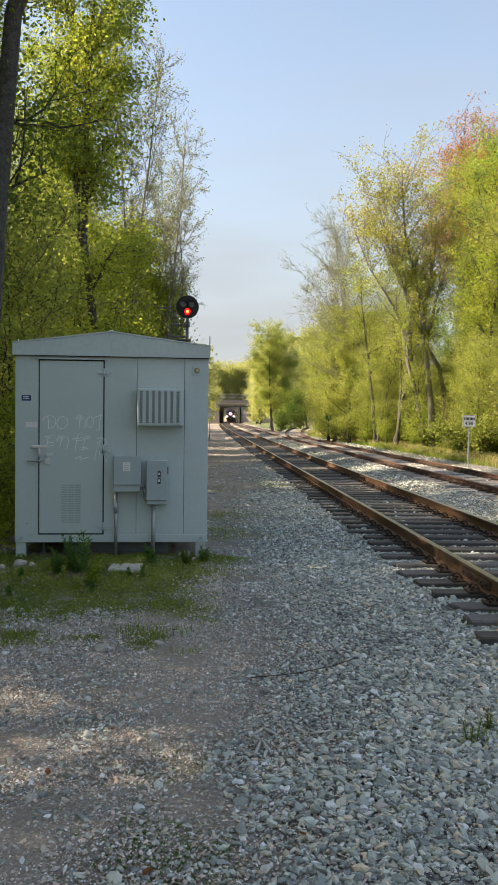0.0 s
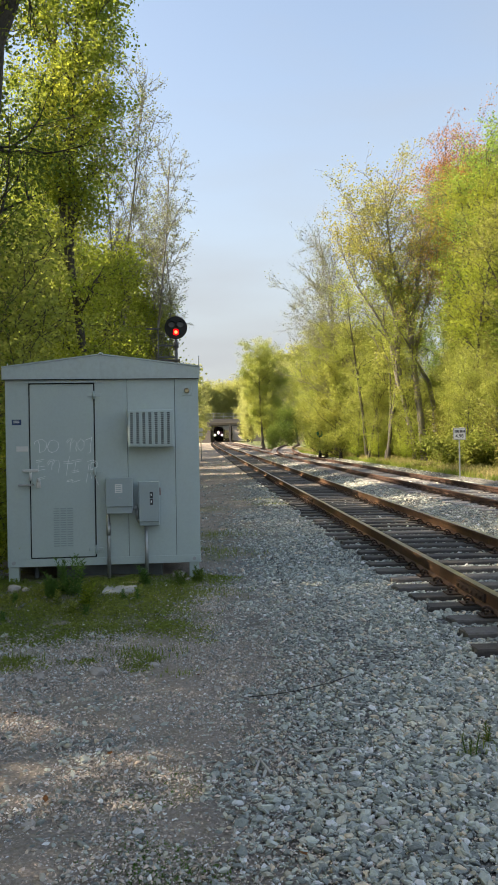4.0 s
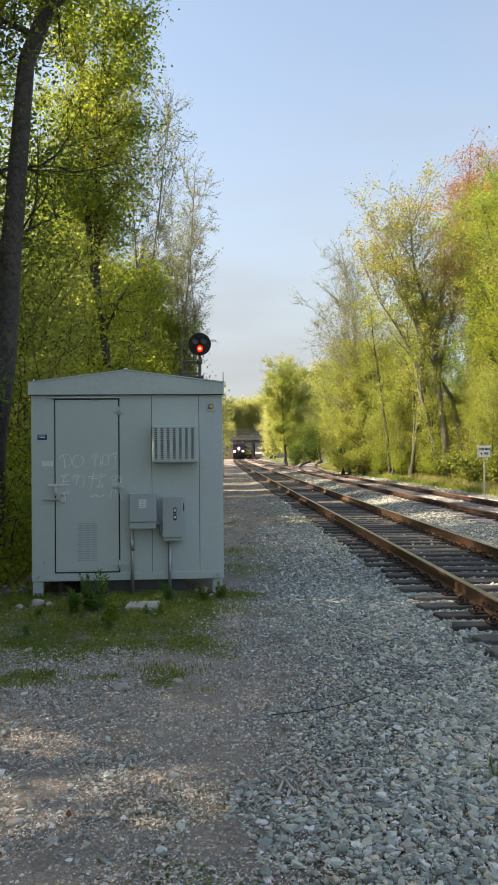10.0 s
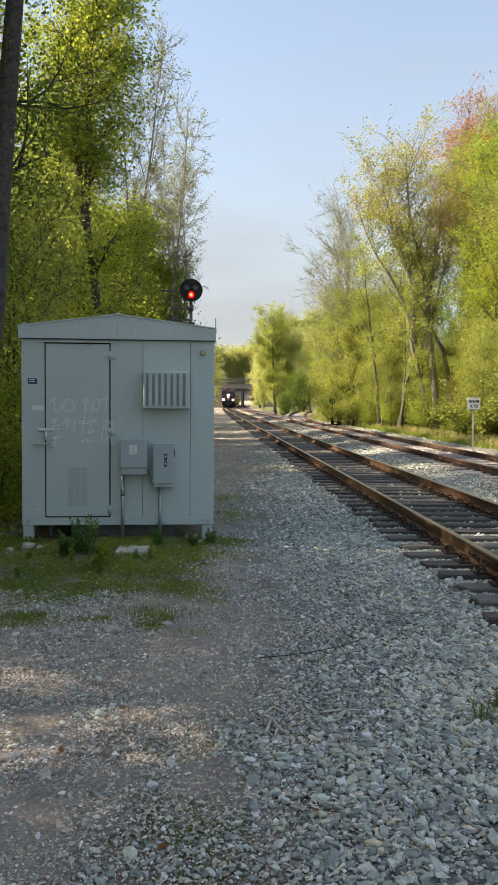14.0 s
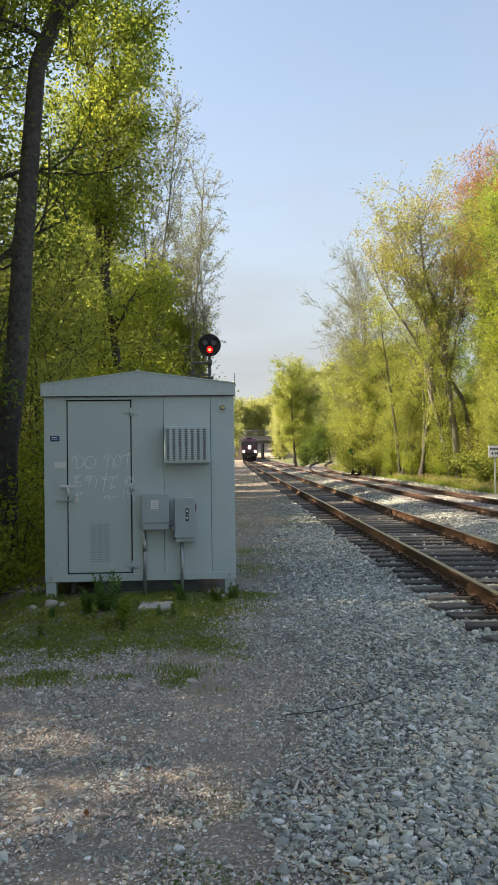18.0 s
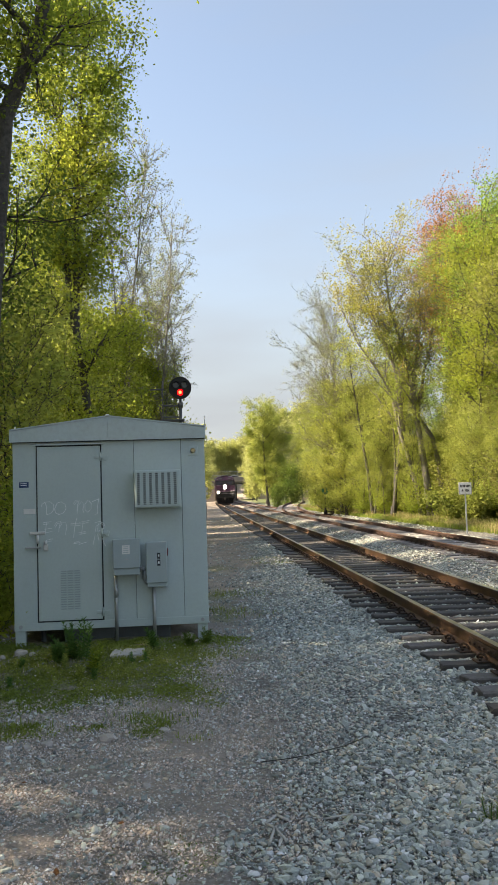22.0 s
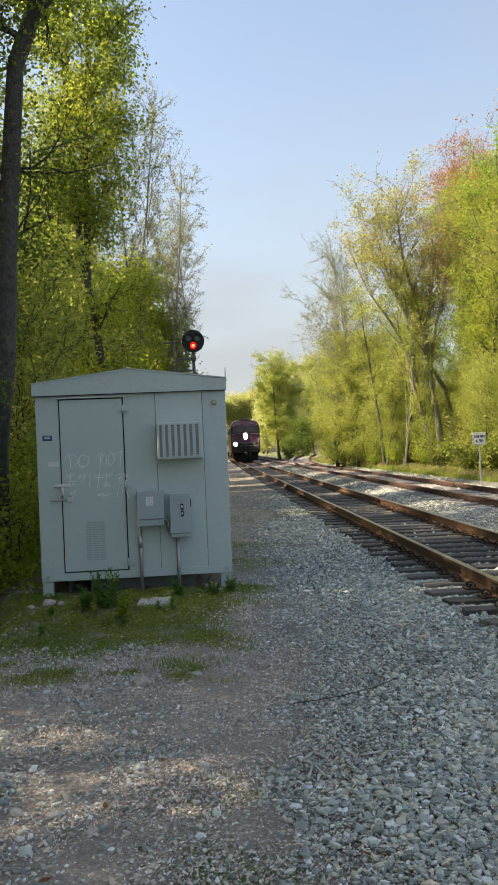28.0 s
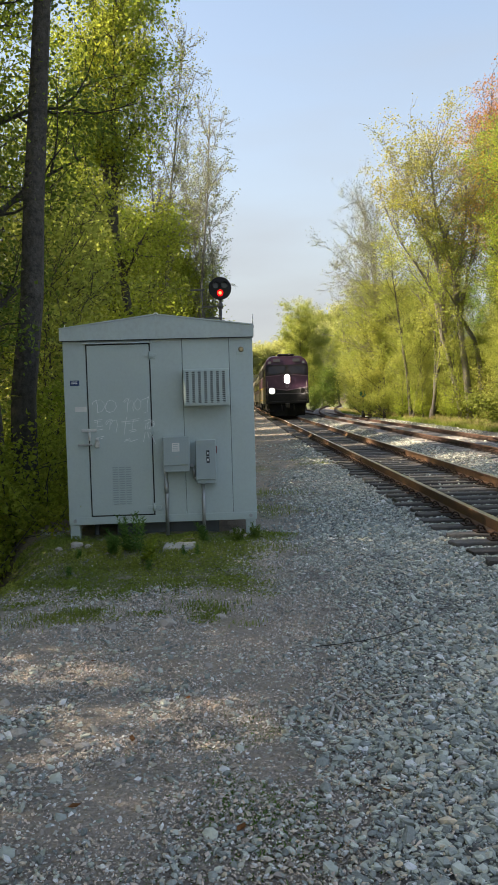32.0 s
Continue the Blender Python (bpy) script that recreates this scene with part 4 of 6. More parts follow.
# ---- the signal ----
def build_signal():
    x, y = 0.26, 25.5
    g = float(ground_z(x, y))
    sig = empty("railway_signal", pose(x, y, g, 0, 0, 1), "round black railway signal on a mast, its lower lamp red", "railway signal")
    h = 5.27 - g
    part("mast", rod((0, 0.12, -0.2), (0, 0.12, h + 0.1), 0.055, 0.05, 12), M_IRON, sig)
    part("mast_clamp", rod((0, 0.12, h - 0.62), (0, 0.12, h - 0.45), 0.085, sides=12), M_IRON, sig)
    part("mast_base", box(-0.2, -0.08, -0.1, 0.2, 0.32, 0.15, 0.02), M_GALV, sig)
    disc = part("target_disc", rod((0, -0.03, h), (0, 0.0, h), 0.36, sides=40), M_BLACK, sig)
    part("lamp_housing", rod((0, 0.0, h), (0, 0.2, h), 0.24, 0.16, 20), M_BLACK, sig)
    for k, (lx, lz, m) in enumerate(((-0.135, 0.10, "off"), (0.135, 0.10, "off"), (0.0, -0.145, "on"))):
        lens = part("red_lens" if m == "on" else "dark_lens", rod((lx, -0.055, h + lz), (lx, -0.031, h + lz), 0.10, 0.10, 20), glow("red_light", (0.75, 0.0, 0.004), 1.3) if m == "on" else mat("dark_glass_lens", (0.09, 0.10, 0.11), 0.12), disc)
        hood = bmesh.new()
        seg = 14
        for i in range(seg):
            a0, a1 = math.pi * (-0.15 + 1.3 * i / seg), math.pi * (-0.15 + 1.3 * (i + 1) / seg)
            vs = [hood.verts.new((lx + r * math.cos(a), yy, h + lz + r * math.sin(a))) for a in (a0, a1) for r, yy in ((0.10, -0.03), (0.094, -0.24))]
            hood.faces.new((vs[0], vs[1], vs[3], vs[2]))
        bmesh.ops.remove_doubles(hood, verts=hood.verts[:], dist=0.0005)
        bmesh.ops.solidify(hood, geom=hood.faces[:], thickness=0.006)
        part("visor", hood, M_BLACK, disc)
        if m == "on":
            part("lens_core", rod((lx, -0.062, h + lz), (lx, -0.056, h + lz), 0.055, sides=16), glow("red_light_core", (1.0, 0.16, 0.06), 1.6), disc)
    # the side ladder and brackets
    lad = bmesh.new()
    for yy in (0.12, 0.42):
        rod((-0.56, yy, 0.1), (-0.56, yy, h + 0.25), 0.018, sides=6, bm=lad)
    for k in range(15):
        rod((-0.56, 0.12, 0.4 + 0.33 * k), (-0.56, 0.42, 0.4 + 0.33 * k), 0.012, sides=6, bm=lad)
    part("ladder", lad, M_IRON, sig)
    for zz in (-0.55, -0.92, -0.02):
        part("bracket", box(-0.58 if zz < -0.1 else -0.95, 0.1, h + zz - 0.025, 0.04 if zz < -0.1 else -0.5, 0.16, h + zz + 0.025, 0.005), M_IRON, sig)
    part("platform", box(-0.62, -0.1, h - 1.05, 0.12, 0.5, h - 1.01, 0.005), M_IRON, sig)
    return sig


build_signal()


# ---- the mileage sign ----
def build_sign():
    x, y = 10.07, 27.0
    g = float(ground_z(x, y))
    s = empty("trackside_sign", pose(x, y, g, 0, 0, -6), "white trackside sign with black letters on a steel post", "sign")
    h = 1.775 - g
    part("post", box(-0.025, 0.0, -0.3, 0.025, 0.03, h + 0.2, 0.004), M_GALV, s)
    plate = part("plate", box(-0.225, -0.012, h - 0.21, 0.225, -0.002, h + 0.21, 0.004), M_WHITE, s)
    for a, b, c, d in ((-0.215, 0.19, 0.215, 0.2), (-0.215, -0.2, 0.215, -0.19), (-0.215, -0.19, -0.205, 0.19), (0.205, -0.19, 0.215, 0.19)):
        part("border", box(a, -0.0145, h + b, c, -0.0125, h + d), M_INK, plate)
    for k in range(8):
        xx = -0.17 + 0.044 * k + (0.014 if k > 3 else 0)
        part("text_bar", box(xx, -0.0145, h + 0.04, xx + 0.032, -0.0125, h + 0.125), M_INK, plate)
    writing("numerals", "4.98", 0.165, Matrix.Translation((0, -0.0128, h - 0.085)) @ pose(0, 0, 0, 90, 0, 0), M_INK, plate, 0.0012, 0.002)
    return s


build_sign()


# ---- the road bridge ----
def build_bridge():
    y = 236.0
    cx = 16.2
    br = empty("road_bridge", pose(cx, y, 0.2, 0, 0, -5), "low concrete road bridge with a metal parapet over the tracks", "bridge")
    con = mat("bridge_concrete", (0.21, 0.19, 0.17), 0.9, var=((0.4, 0.5, (0.15, 0.135, 0.12)), (2.0, 0.4, (0.27, 0.25, 0.23))))
    dark = mat("stained_concrete", (0.16, 0.15, 0.14), 0.9, var=((0.5, 0.5, (0.09, 0.085, 0.08)),))
    part("deck_beam", box(-18, 0, 5.55, 18, 42, 6.05, 0.03), con, br)
    for k in range(9):
        part("girder", box(-18, 0.4 + 1.55 * k, 5.0, 18, 0.8 + 1.55 * k, 5.55, 0.02), dark, br)
    part("parapet_wall", box(-18, 0.0, 6.05, 18, 0.3, 6.9, 0.02), dark, br)
    part("abutment", box(-18, -0.5, -0.5, -4.1, 42, 5.0, 0.05), con, br)
    part("abutment", box(8.6, -0.5, -0.5, 18, 42, 5.0, 0.05), con, br)
    part("pier", box(1.35, 0.5, -0.5, 1.95, 41, 5.0, 0.05), dark, br)
    for k in range(13):
        part("parapet_post", box(-18 + 2.95 * k, 0.1, 6.05, -17.85 + 2.95 * k, 0.2, 8.6, 0.01), M_GALV, br)
    scr = bmesh.new()
    for k in range(240):
        box(-18 + 0.15 * k, 0.13, 6.05, -17.97 + 0.15 * k, 0.16, 8.5, bm=scr)
    part("fence_mesh", scr, M_SKID, br)
    for z in (6.4, 7.5, 8.5):
        part("parapet_rail", box(-18, 0.05, z, 18, 0.2, z + 0.09, 0.01), M_GALV, br)
    return br


build_bridge()


# ---- small trackside things ----
def build_marker():
    g = float(ground_z(2.36, 60.0))
    s = empty("marker_post", pose(2.36, 60.0, g), "thin steel post with two small white plates", "marker")
    part("post", rod((0, 0, -0.3), (0, 0, 2.45 - g), 0.03, sides=8), M_GALV, s)
    for z in (2.32, 1.98):
        part("plate", box(-0.16, -0.05, z - g - 0.12, 0.16, -0.035, z - g + 0.12, 0.004), M_WHITE, s)
    return s


build_marker()


def build_switch_stand():
    x, y = 10.45, 55.0
    g = float(ground_z(x, y))
    s = empty("switch_stand", pose(x, y, g), "railway switch stand with a round green target", "switch stand")
    part("base", box(-0.35, -0.2, -0.05, 0.35, 0.2, 0.14, 0.02), M_PLATE, s)
    body = rod((0, 0, 0.1), (0, 0, 0.55), 0.13, 0.08, 12)
    part("housing", body, M_BLACK, s)
    part("mast", rod((0, 0, 0.5), (0, 0, 1.95), 0.03, sides=8), M_BLACK, s)
    part("target", rod((0, -0.012, 1.75), (0, 0.012, 1.75), 0.24, sides=20), mat("green_enamel", (0.02, 0.16, 0.11), 0.45), s)
    part("lever", pipe([(0.1, -0.1, 0.25), (0.3, -0.2, 0.3), (0.75, -0.25, 0.2)], 0.025, 6), M_PLATE, s)
    return s


build_switch_stand()


def build_car(x, y, body, label):
    """A small passenger car for the road over the bridge, its nose towards +x."""
    car = empty("car", pose(x, y, 6.25), label, "car", "cars on the bridge")
    prof = ((-2.2, 0.35), (2.2, 0.35), (2.25, 0.75), (1.3, 0.95), (0.7, 1.42), (-1.1, 1.45), (-1.9, 1.0), (-2.2, 0.95))
    part("body", prism(prof, -0.85, 0.85), body, car)
    part("window", prism(((-1.55, 1.0), (1.1, 0.98), (0.62, 1.36), (-1.05, 1.38)), -0.865, 0.865), M_BLACK, car)
    for wx in (-1.35, 1.35):
        for wy in (-0.8, 0.8):
            wh = part("wheel", rod((wx, wy - 0.1, 0.32), (wx, wy + 0.1, 0.32), 0.32, sides=16), M_BLACK, car)
            part("rim", rod((wx, wy - 0.11, 0.32), (wx, wy + 0.11, 0.32), 0.18, sides=12), M_GALV, wh)
    return car


car_a = build_car(-60, 241.5, mat("white_car_paint", (0.75, 0.76, 0.78), 0.25, coat=0.5), "white passenger car driving over the bridge")
car_b = build_car(-60, 241.5, mat("silver_car_paint", (0.55, 0.56, 0.58), 0.3, 0.4, coat=0.5), "silver passenger car driving over the bridge")


def dead_leaf(x, y, s, turn):
    b = bmesh.new()
    vs = [b.verts.new((s * u, s * w, s * h)) for u, w, h in ((-1, 0, 0.15), (-0.3, 0.55, 0.3), (0.5, 0.4, 0.2), (1.1, 0, 0.35), (0.5, -0.45, 0.15), (-0.3, -0.5, 0.25), (0.1, 0, 0.0))]
    for i in range(6):
        b.faces.new((vs[i], vs[(i + 1) % 6], vs[6]))
    bmesh.ops.solidify(b, geom=b.faces[:], thickness=0.002)
    ob = part("dead_leaf", b, M_DEAD)
    ob.matrix_basis = pose(x, y, float(ground_z(x, y)) + 0.02, 6, -8, turn)
    return tagged(ob, "curled rust-brown dead leaf on the gravel", "leaf", "dead leaves on the gravel")


M_DEAD = mat("dead_leaf_brown", (0.30, 0.13, 0.045), 0.8, var=((30.0, 0.5, (0.18, 0.08, 0.03)),))
for k, (x, y) in enumerate(((-0.80, 3.28), (-0.1, 3.05), (-0.62, 3.95), (0.55, 3.3), (-1.0, 5.2), (0.2, 5.9), (-0.35, 4.5))):
    dead_leaf(x, y, 0.028, 50 * k)


# ---- the train ----
def train_mats():
    return dict(
        purple=mat("purple_enamel", (0.048, 0.014, 0.040), 0.45, var=((3.0, 0.4, (0.034, 0.011, 0.029)),)),
        black=mat("black_enamel", (0.010, 0.010, 0.011), 0.6, var=((4.0, 0.5, (0.022, 0.02, 0.019)),), spec=0.25),
        grime=mat("oily_steel", (0.022, 0.021, 0.02), 0.6, 0.3, var=((6.0, 0.5, (0.045, 0.038, 0.03)),)),
        silver=mat("brushed_stainless", (0.19, 0.17, 0.14), 0.45, 0.5, var=((1.0, 0.4, (0.12, 0.105, 0.085)),)),
        yellow=mat("yellow_stripe", (0.26, 0.18, 0.05), 0.5),
        white=mat("white_stripe", (0.15, 0.11, 0.14), 0.6),
        glass=mat("dark_window_glass", (0.022, 0.018, 0.018), 0.15, spec=0.4),
        beam=glow("headlight_beam", (1.0, 0.95, 0.9), 20.0),
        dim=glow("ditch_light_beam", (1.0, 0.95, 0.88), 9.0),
        board=mat("number_board", (0.06, 0.06, 0.07), 0.5),
        lensg=mat("lamp_glass", (0.16, 0.16, 0.17), 0.15),
    )


TM = train_mats()


def bogie(parent, yc, wheels):
    """A two-axle truck; returns its wheelsets."""
    out = []
    tr = part("truck_frame", box(-1.15, yc - 1.7, 0.42, -0.9, yc + 1.7, 0.95, 0.03), TM["grime"], parent)
    part("truck_frame", box(0.9, yc - 1.7, 0.42, 1.15, yc + 1.7, 0.95, 0.03), TM["grime"], parent)
    for dy in (-1.37, 1.37):
        ws = bmesh.new()
        for s in (-1, 1):
            rod((s * 0.72, 0, 0), (s * 0.86, 0, 0), 0.5, sides=24, bm=ws)
            rod((s * 0.68, 0, 0), (s * 0.72, 0, 0), 0.53, sides=24, bm=ws)
            for k in range(4):
                a = math.pi / 2 * k
                rod((s * 0.862, 0.3 * math.cos(a), 0.3 * math.sin(a)), (s * 0.875, 0.3 * math.cos(a), 0.3 * math.sin(a)), 0.06, sides=8, bm=ws)
        rod((-0.9, 0, 0), (0.9, 0, 0), 0.09, sides=12, bm=ws)
        w = part("wheelset", ws, TM["grime"], parent)
        w.matrix_basis = Matrix.Translation((0, yc + dy, 0.5))
        out.append((w, yc + dy))
    return out


def arch(w, z0, zs, zt, top, n=6):
    """A body cross-section (x, z): straight sides, rounded shoulders, flat top of half width top."""
    pts = [(-w, z0), (w, z0), (w, zs)]
    for i in range(1, n + 1):
        a = math.pi / 2 * i / n
        pts.append((top + (w - top) * math.cos(a), zs + (zt - zs) * math.sin(a)))
    return pts + [(-x, z) for x, z in reversed(pts[2:])]


def build_locomotive():
    loco = empty("locomotive", Matrix(), "purple and black diesel locomotive with bright headlights on", "locomotive")
    L = 17.0
    part("car_body", prism(arch(1.60, 1.0, 3.75, 4.55, 0.95), 0.9, L), TM["silver"], loco, "stainless side with purple and yellow bands")
    # full-width cab nose, its face leaning back above
    b = bmesh.new()
    prof_lo, prof_hi = arch(1.63, 1.0, 3.78, 4.62, 0.95), arch(1.59, 1.0, 3.74, 4.52, 0.92)
    back = [b.verts.new((x, 1.6, z)) for x, z in prof_lo]
    front = [b.verts.new((x, 0.12 + 0.30 * max(0.0, z - 2.95) / 1.6, z)) for x, z in prof_hi]
    nn = len(back)
    b.faces.new(front)
    for i in range(nn):
        j = (i + 1) % nn
        b.faces.new((front[i], back[i], back[j], front[j]))
    bmesh.ops.recalc_face_normals(b, faces=b.faces[:])
    cab = part("cab", b, TM["purple"], loco, "dark purple full-width cab")
    ditch = []
    def yface(z):
        return 0.12 + 0.30 * max(0.0, z - 2.95) / 1.6
    def plate(name, pts, material, parent=cab, proud=0.012, label=""):
        q = bmesh.new()
        fr = [q.verts.new((1.055 * x, yface(z) - proud, z)) for x, z in pts]
        bk = [q.verts.new((1.055 * x, yface(z) - 0.001, z)) for x, z in pts]
        q.faces.new(fr)
        for i in range(len(pts)):
            j = (i + 1) % len(pts)
            q.faces.new((fr[i], bk[i], bk[j], fr[j]))
        bmesh.ops.recalc_face_normals(q, faces=q.faces[:])
        return part(name, q, material, parent, label)
    plate("lower_black_panel", ((-1.5, 1.02), (1.5, 1.02), (1.5, 2.22), (0.0, 2.0), (-1.5, 2.22)), TM["black"], label="black lower nose panel")
    plate("nose_stripe", ((-1.5, 2.19), (0, 1.97), (1.5, 2.19), (1.5, 2.26), (0, 2.04), (-1.5, 2.26)), TM["white"], proud=0.018)
    plate("sill_stripe", ((-1.5, 1.72), (1.5, 1.72), (1.5, 1.79), (-1.5, 1.79)), TM["board"], proud=0.018)
    plate("brow_stripe", ((-1.5, 3.02), (0, 3.16), (1.5, 3.02), (1.5, 3.06), (0, 3.20), (-1.5, 3.06)), TM["white"], proud=0.014)
    plate("windshield_band", ((-1.49, 3.1), (0, 3.24), (1.49, 3.1), (1.46, 3.9), (-1.46, 3.9)), TM["black"], label="black band round the windshield")
    for s in (-1, 1):
        plate("windshield", ((s * 0.12, 3.28), (s * 1.32, 3.2), (s * 1.28, 3.78), (s * 0.12, 3.82)), TM["glass"], proud=0.022, label="dark windshield pane")
        plate("number_board", ((s * 0.45, 4.12), (s * 0.95, 4.12), (s * 0.93, 4.34), (s * 0.45, 4.36)), TM["board"], proud=0.05)
        plate("marker_light", ((s * 1.12, 4.0), (s * 1.3, 4.0), (s * 1.26, 4.16), (s * 1.12, 4.18)), TM["lensg"], proud=0.05)
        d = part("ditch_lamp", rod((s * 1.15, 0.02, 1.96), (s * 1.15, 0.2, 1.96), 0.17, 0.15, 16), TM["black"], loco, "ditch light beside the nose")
        # glowing disc wider than its housing: the lamp's glare put into its size
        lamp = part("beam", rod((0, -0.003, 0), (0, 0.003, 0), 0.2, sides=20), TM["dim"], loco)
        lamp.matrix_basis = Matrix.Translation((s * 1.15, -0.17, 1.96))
        # dark disc added behind the lens, turned forward to show the lamp unlit
        part("lamp_back", rod((0, 0.005, 0), (0, 0.03, 0), 0.205, 0.15, 20), TM["grime"], lamp, "dark disc shown while the lamp looks unlit")
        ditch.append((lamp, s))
        part("handrail", pipe([(s * 1.46, 0.1, 1.2), (s * 1.46, 0.02, 1.25), (s * 1.46, 0.02, 2.6), (s * 1.46, 0.1, 2.65)], 0.02, 6), TM["silver"], loco)
    hl = part("headlight_case", box(-0.22, 0.0, 2.5, 0.22, 0.14, 3.16, 0.05, seg=2), TM["black"], loco)
    # discs drawn oversized, standing in for the glare round the headlight
    for z in (2.70, 2.96):
        part("headlight", rod((0, -0.03, z), (0, 0.02, z), 0.19, sides=20), TM["beam"], hl)
    logo = part("round_emblem", rod((0, 0.085, 2.32), (0, 0.11, 2.32), 0.13, sides=20), TM["white"], loco, "round white emblem")
    part("emblem_bar", box(-0.08, 0.078, 2.36, 0.08, 0.088, 2.39), TM["black"], logo)
    part("emblem_bar", box(-0.02, 0.078, 2.23, 0.02, 0.088, 2.36), TM["black"], logo)
    part("horn", pipe([(0.25, 1.0, 4.68), (0.25, 0.5, 4.72)], 0.07, 8), TM["silver"], loco)
    part("anticlimber", box(-1.4, -0.18, 1.0, 1.4, 0.15, 1.2, 0.03), TM["black"], loco)
    pl = bmesh.new()
    lo = [pl.verts.new(p) for p in ((-1.3, 0.1, 0.1), (0, -0.22, 0.1), (1.3, 0.1, 0.1), (1.35, 0.25, 1.0), (0, 0.0, 1.0), (-1.35, 0.25, 1.0))]
    pl.faces.new((lo[0], lo[1], lo[4], lo[5]))
    pl.faces.new((lo[1], lo[2], lo[3], lo[4]))
    bmesh.ops.solidify(pl, geom=pl.faces[:], thickness=0.03)
    part("pilot", pl, TM["black"], loco, "black steel plow pilot")
    cp = box(-0.14, -0.75, 0.78, 0.14, 0.3, 1.0, 0.03)
    box(-0.2, -0.85, 0.7, 0.12, -0.6, 1.06, 0.05, bm=cp)
    part("coupler", cp, TM["grime"], loco)
    for s in (-1, 1):
        part("air_hose", pipe([(s * 0.45, -0.1, 0.95), (s * 0.45, -0.3, 0.8), (s * 0.42, -0.34, 0.5)], 0.03, 6), TM["grime"], loco)
        part("step", box(s * 1.25 - 0.2, -0.02, 0.45, s * 1.25 + 0.2, 0.2, 0.5), TM["grime"], loco)
        x = s * 1.61
        part("side_band", box(x - 0.012, 0.95, 2.3, x + 0.012, L - 0.2, 3.05), TM["purple"], loco)
        part("side_stripe", box(x - 0.014, 0.95, 2.16, x + 0.014, L - 0.2, 2.28), TM["yellow"], loco)
        part("side_stripe", box(x - 0.014, 0.95, 1.2, x + 0.014, L - 0.2, 1.32), TM["yellow"], loco)
        part("cab_window", box(s * 1.635 - 0.01, 0.75, 3.05, s * 1.635 + 0.01, 1.4, 3.65), TM["glass"], loco)
        for k in range(5):
            part("side_grille", box(x - 0.03, 4 + 2.3 * k, 3.15, x + 0.03, 5.8 + 2.3 * k, 3.8, 0.01), TM["black"], loco)
    part("radiator_hatch", box(-0.8, 9, 4.5, 0.8, 15, 4.72, 0.05), TM["black"], loco)
    part("roof_box", box(-0.6, 0.75, 4.52, 0.6, 2.4, 4.74, 0.06), TM["black"], loco)
    part("fuel_tank", box(-1.3, 6.2, 0.35, 1.3, 10.8, 1.05, 0.12), TM["black"], loco)
    part("underframe", box(-1.45, 0.5, 0.85, 1.45, L - 0.3, 1.05, 0.02), TM["black"], loco)
    wheels = bogie(loco, 3.4, 2) + bogie(loco, 13.6, 2)
    return loco, wheels, ditch


def build_coach():
    co = empty("passenger_coach", Matrix(), "stainless passenger coach with a purple window band", "train car", "coaches behind the locomotive")
    L = 25.5
    part("car_body", prism(arch(1.52, 1.05, 3.5, 4.0, 0.9), 0.25, L - 0.25), TM["silver"], co)
    for s in (-1, 1):
        x = s * 1.53
        part("window_band", box(x - 0.01, 0.4, 2.25, x + 0.01, L - 0.4, 3.05), TM["black"], co)
        part("side_stripe", box(x - 0.012, 0.4, 1.95, x + 0.012, L - 0.4, 2.22), TM["purple"], co)
        for k in range(12):
            part("window", box(x - 0.016, 2.9 + 1.65 * k, 2.35, x + 0.016, 4.2 + 1.65 * k, 2.98, 0.01), TM["glass"], co)
        for yy in (0.8, L - 1.9):
            part("door", box(x - 0.018, yy, 1.1, x + 0.018, yy + 1.1, 3.15, 0.01), TM["silver"], co)
    part("diaphragm", box(-0.55, -0.1, 1.1, 0.55, 0.25, 3.4, 0.03), TM["grime"], co)
    part("diaphragm", box(-0.55, L - 0.25, 1.1, 0.55, L + 0.1, 3.4, 0.03), TM["grime"], co)
    part("underframe", box(-1.3, 5.5, 0.5, 1.3, L - 5.5, 1.05, 0.03), TM["grime"], co)
    bogie(co, 3.2, 2)
    bogie(co, L - 3.2, 2)
    return co


loco, loco_wheels, ditch_beams = build_locomotive()
coaches = [build_coach()]
for _k in range(3):
    coaches.append(copy_thing(coaches[0], Matrix()))


def on_line(front, length, t_mat=None):
    """Pose of a vehicle whose front end stands at y = front on the main line."""
    a = Vector((track_x(front), front, rail_z(front)))
    b = Vector((track_x(front + length), front + length, rail_z(front + length)))
    yaw = math.degrees(math.atan2(-(b.x - a.x), b.y - a.y))
    return pose(a.x, a.y, a.z, math.degrees(math.atan2(b.z - a.z, length)), 0, yaw)


def train_front(t):
    """Where along y the locomotive's nose stands at t seconds."""
    return 59.3 + 7.2 * (32.0 - t)


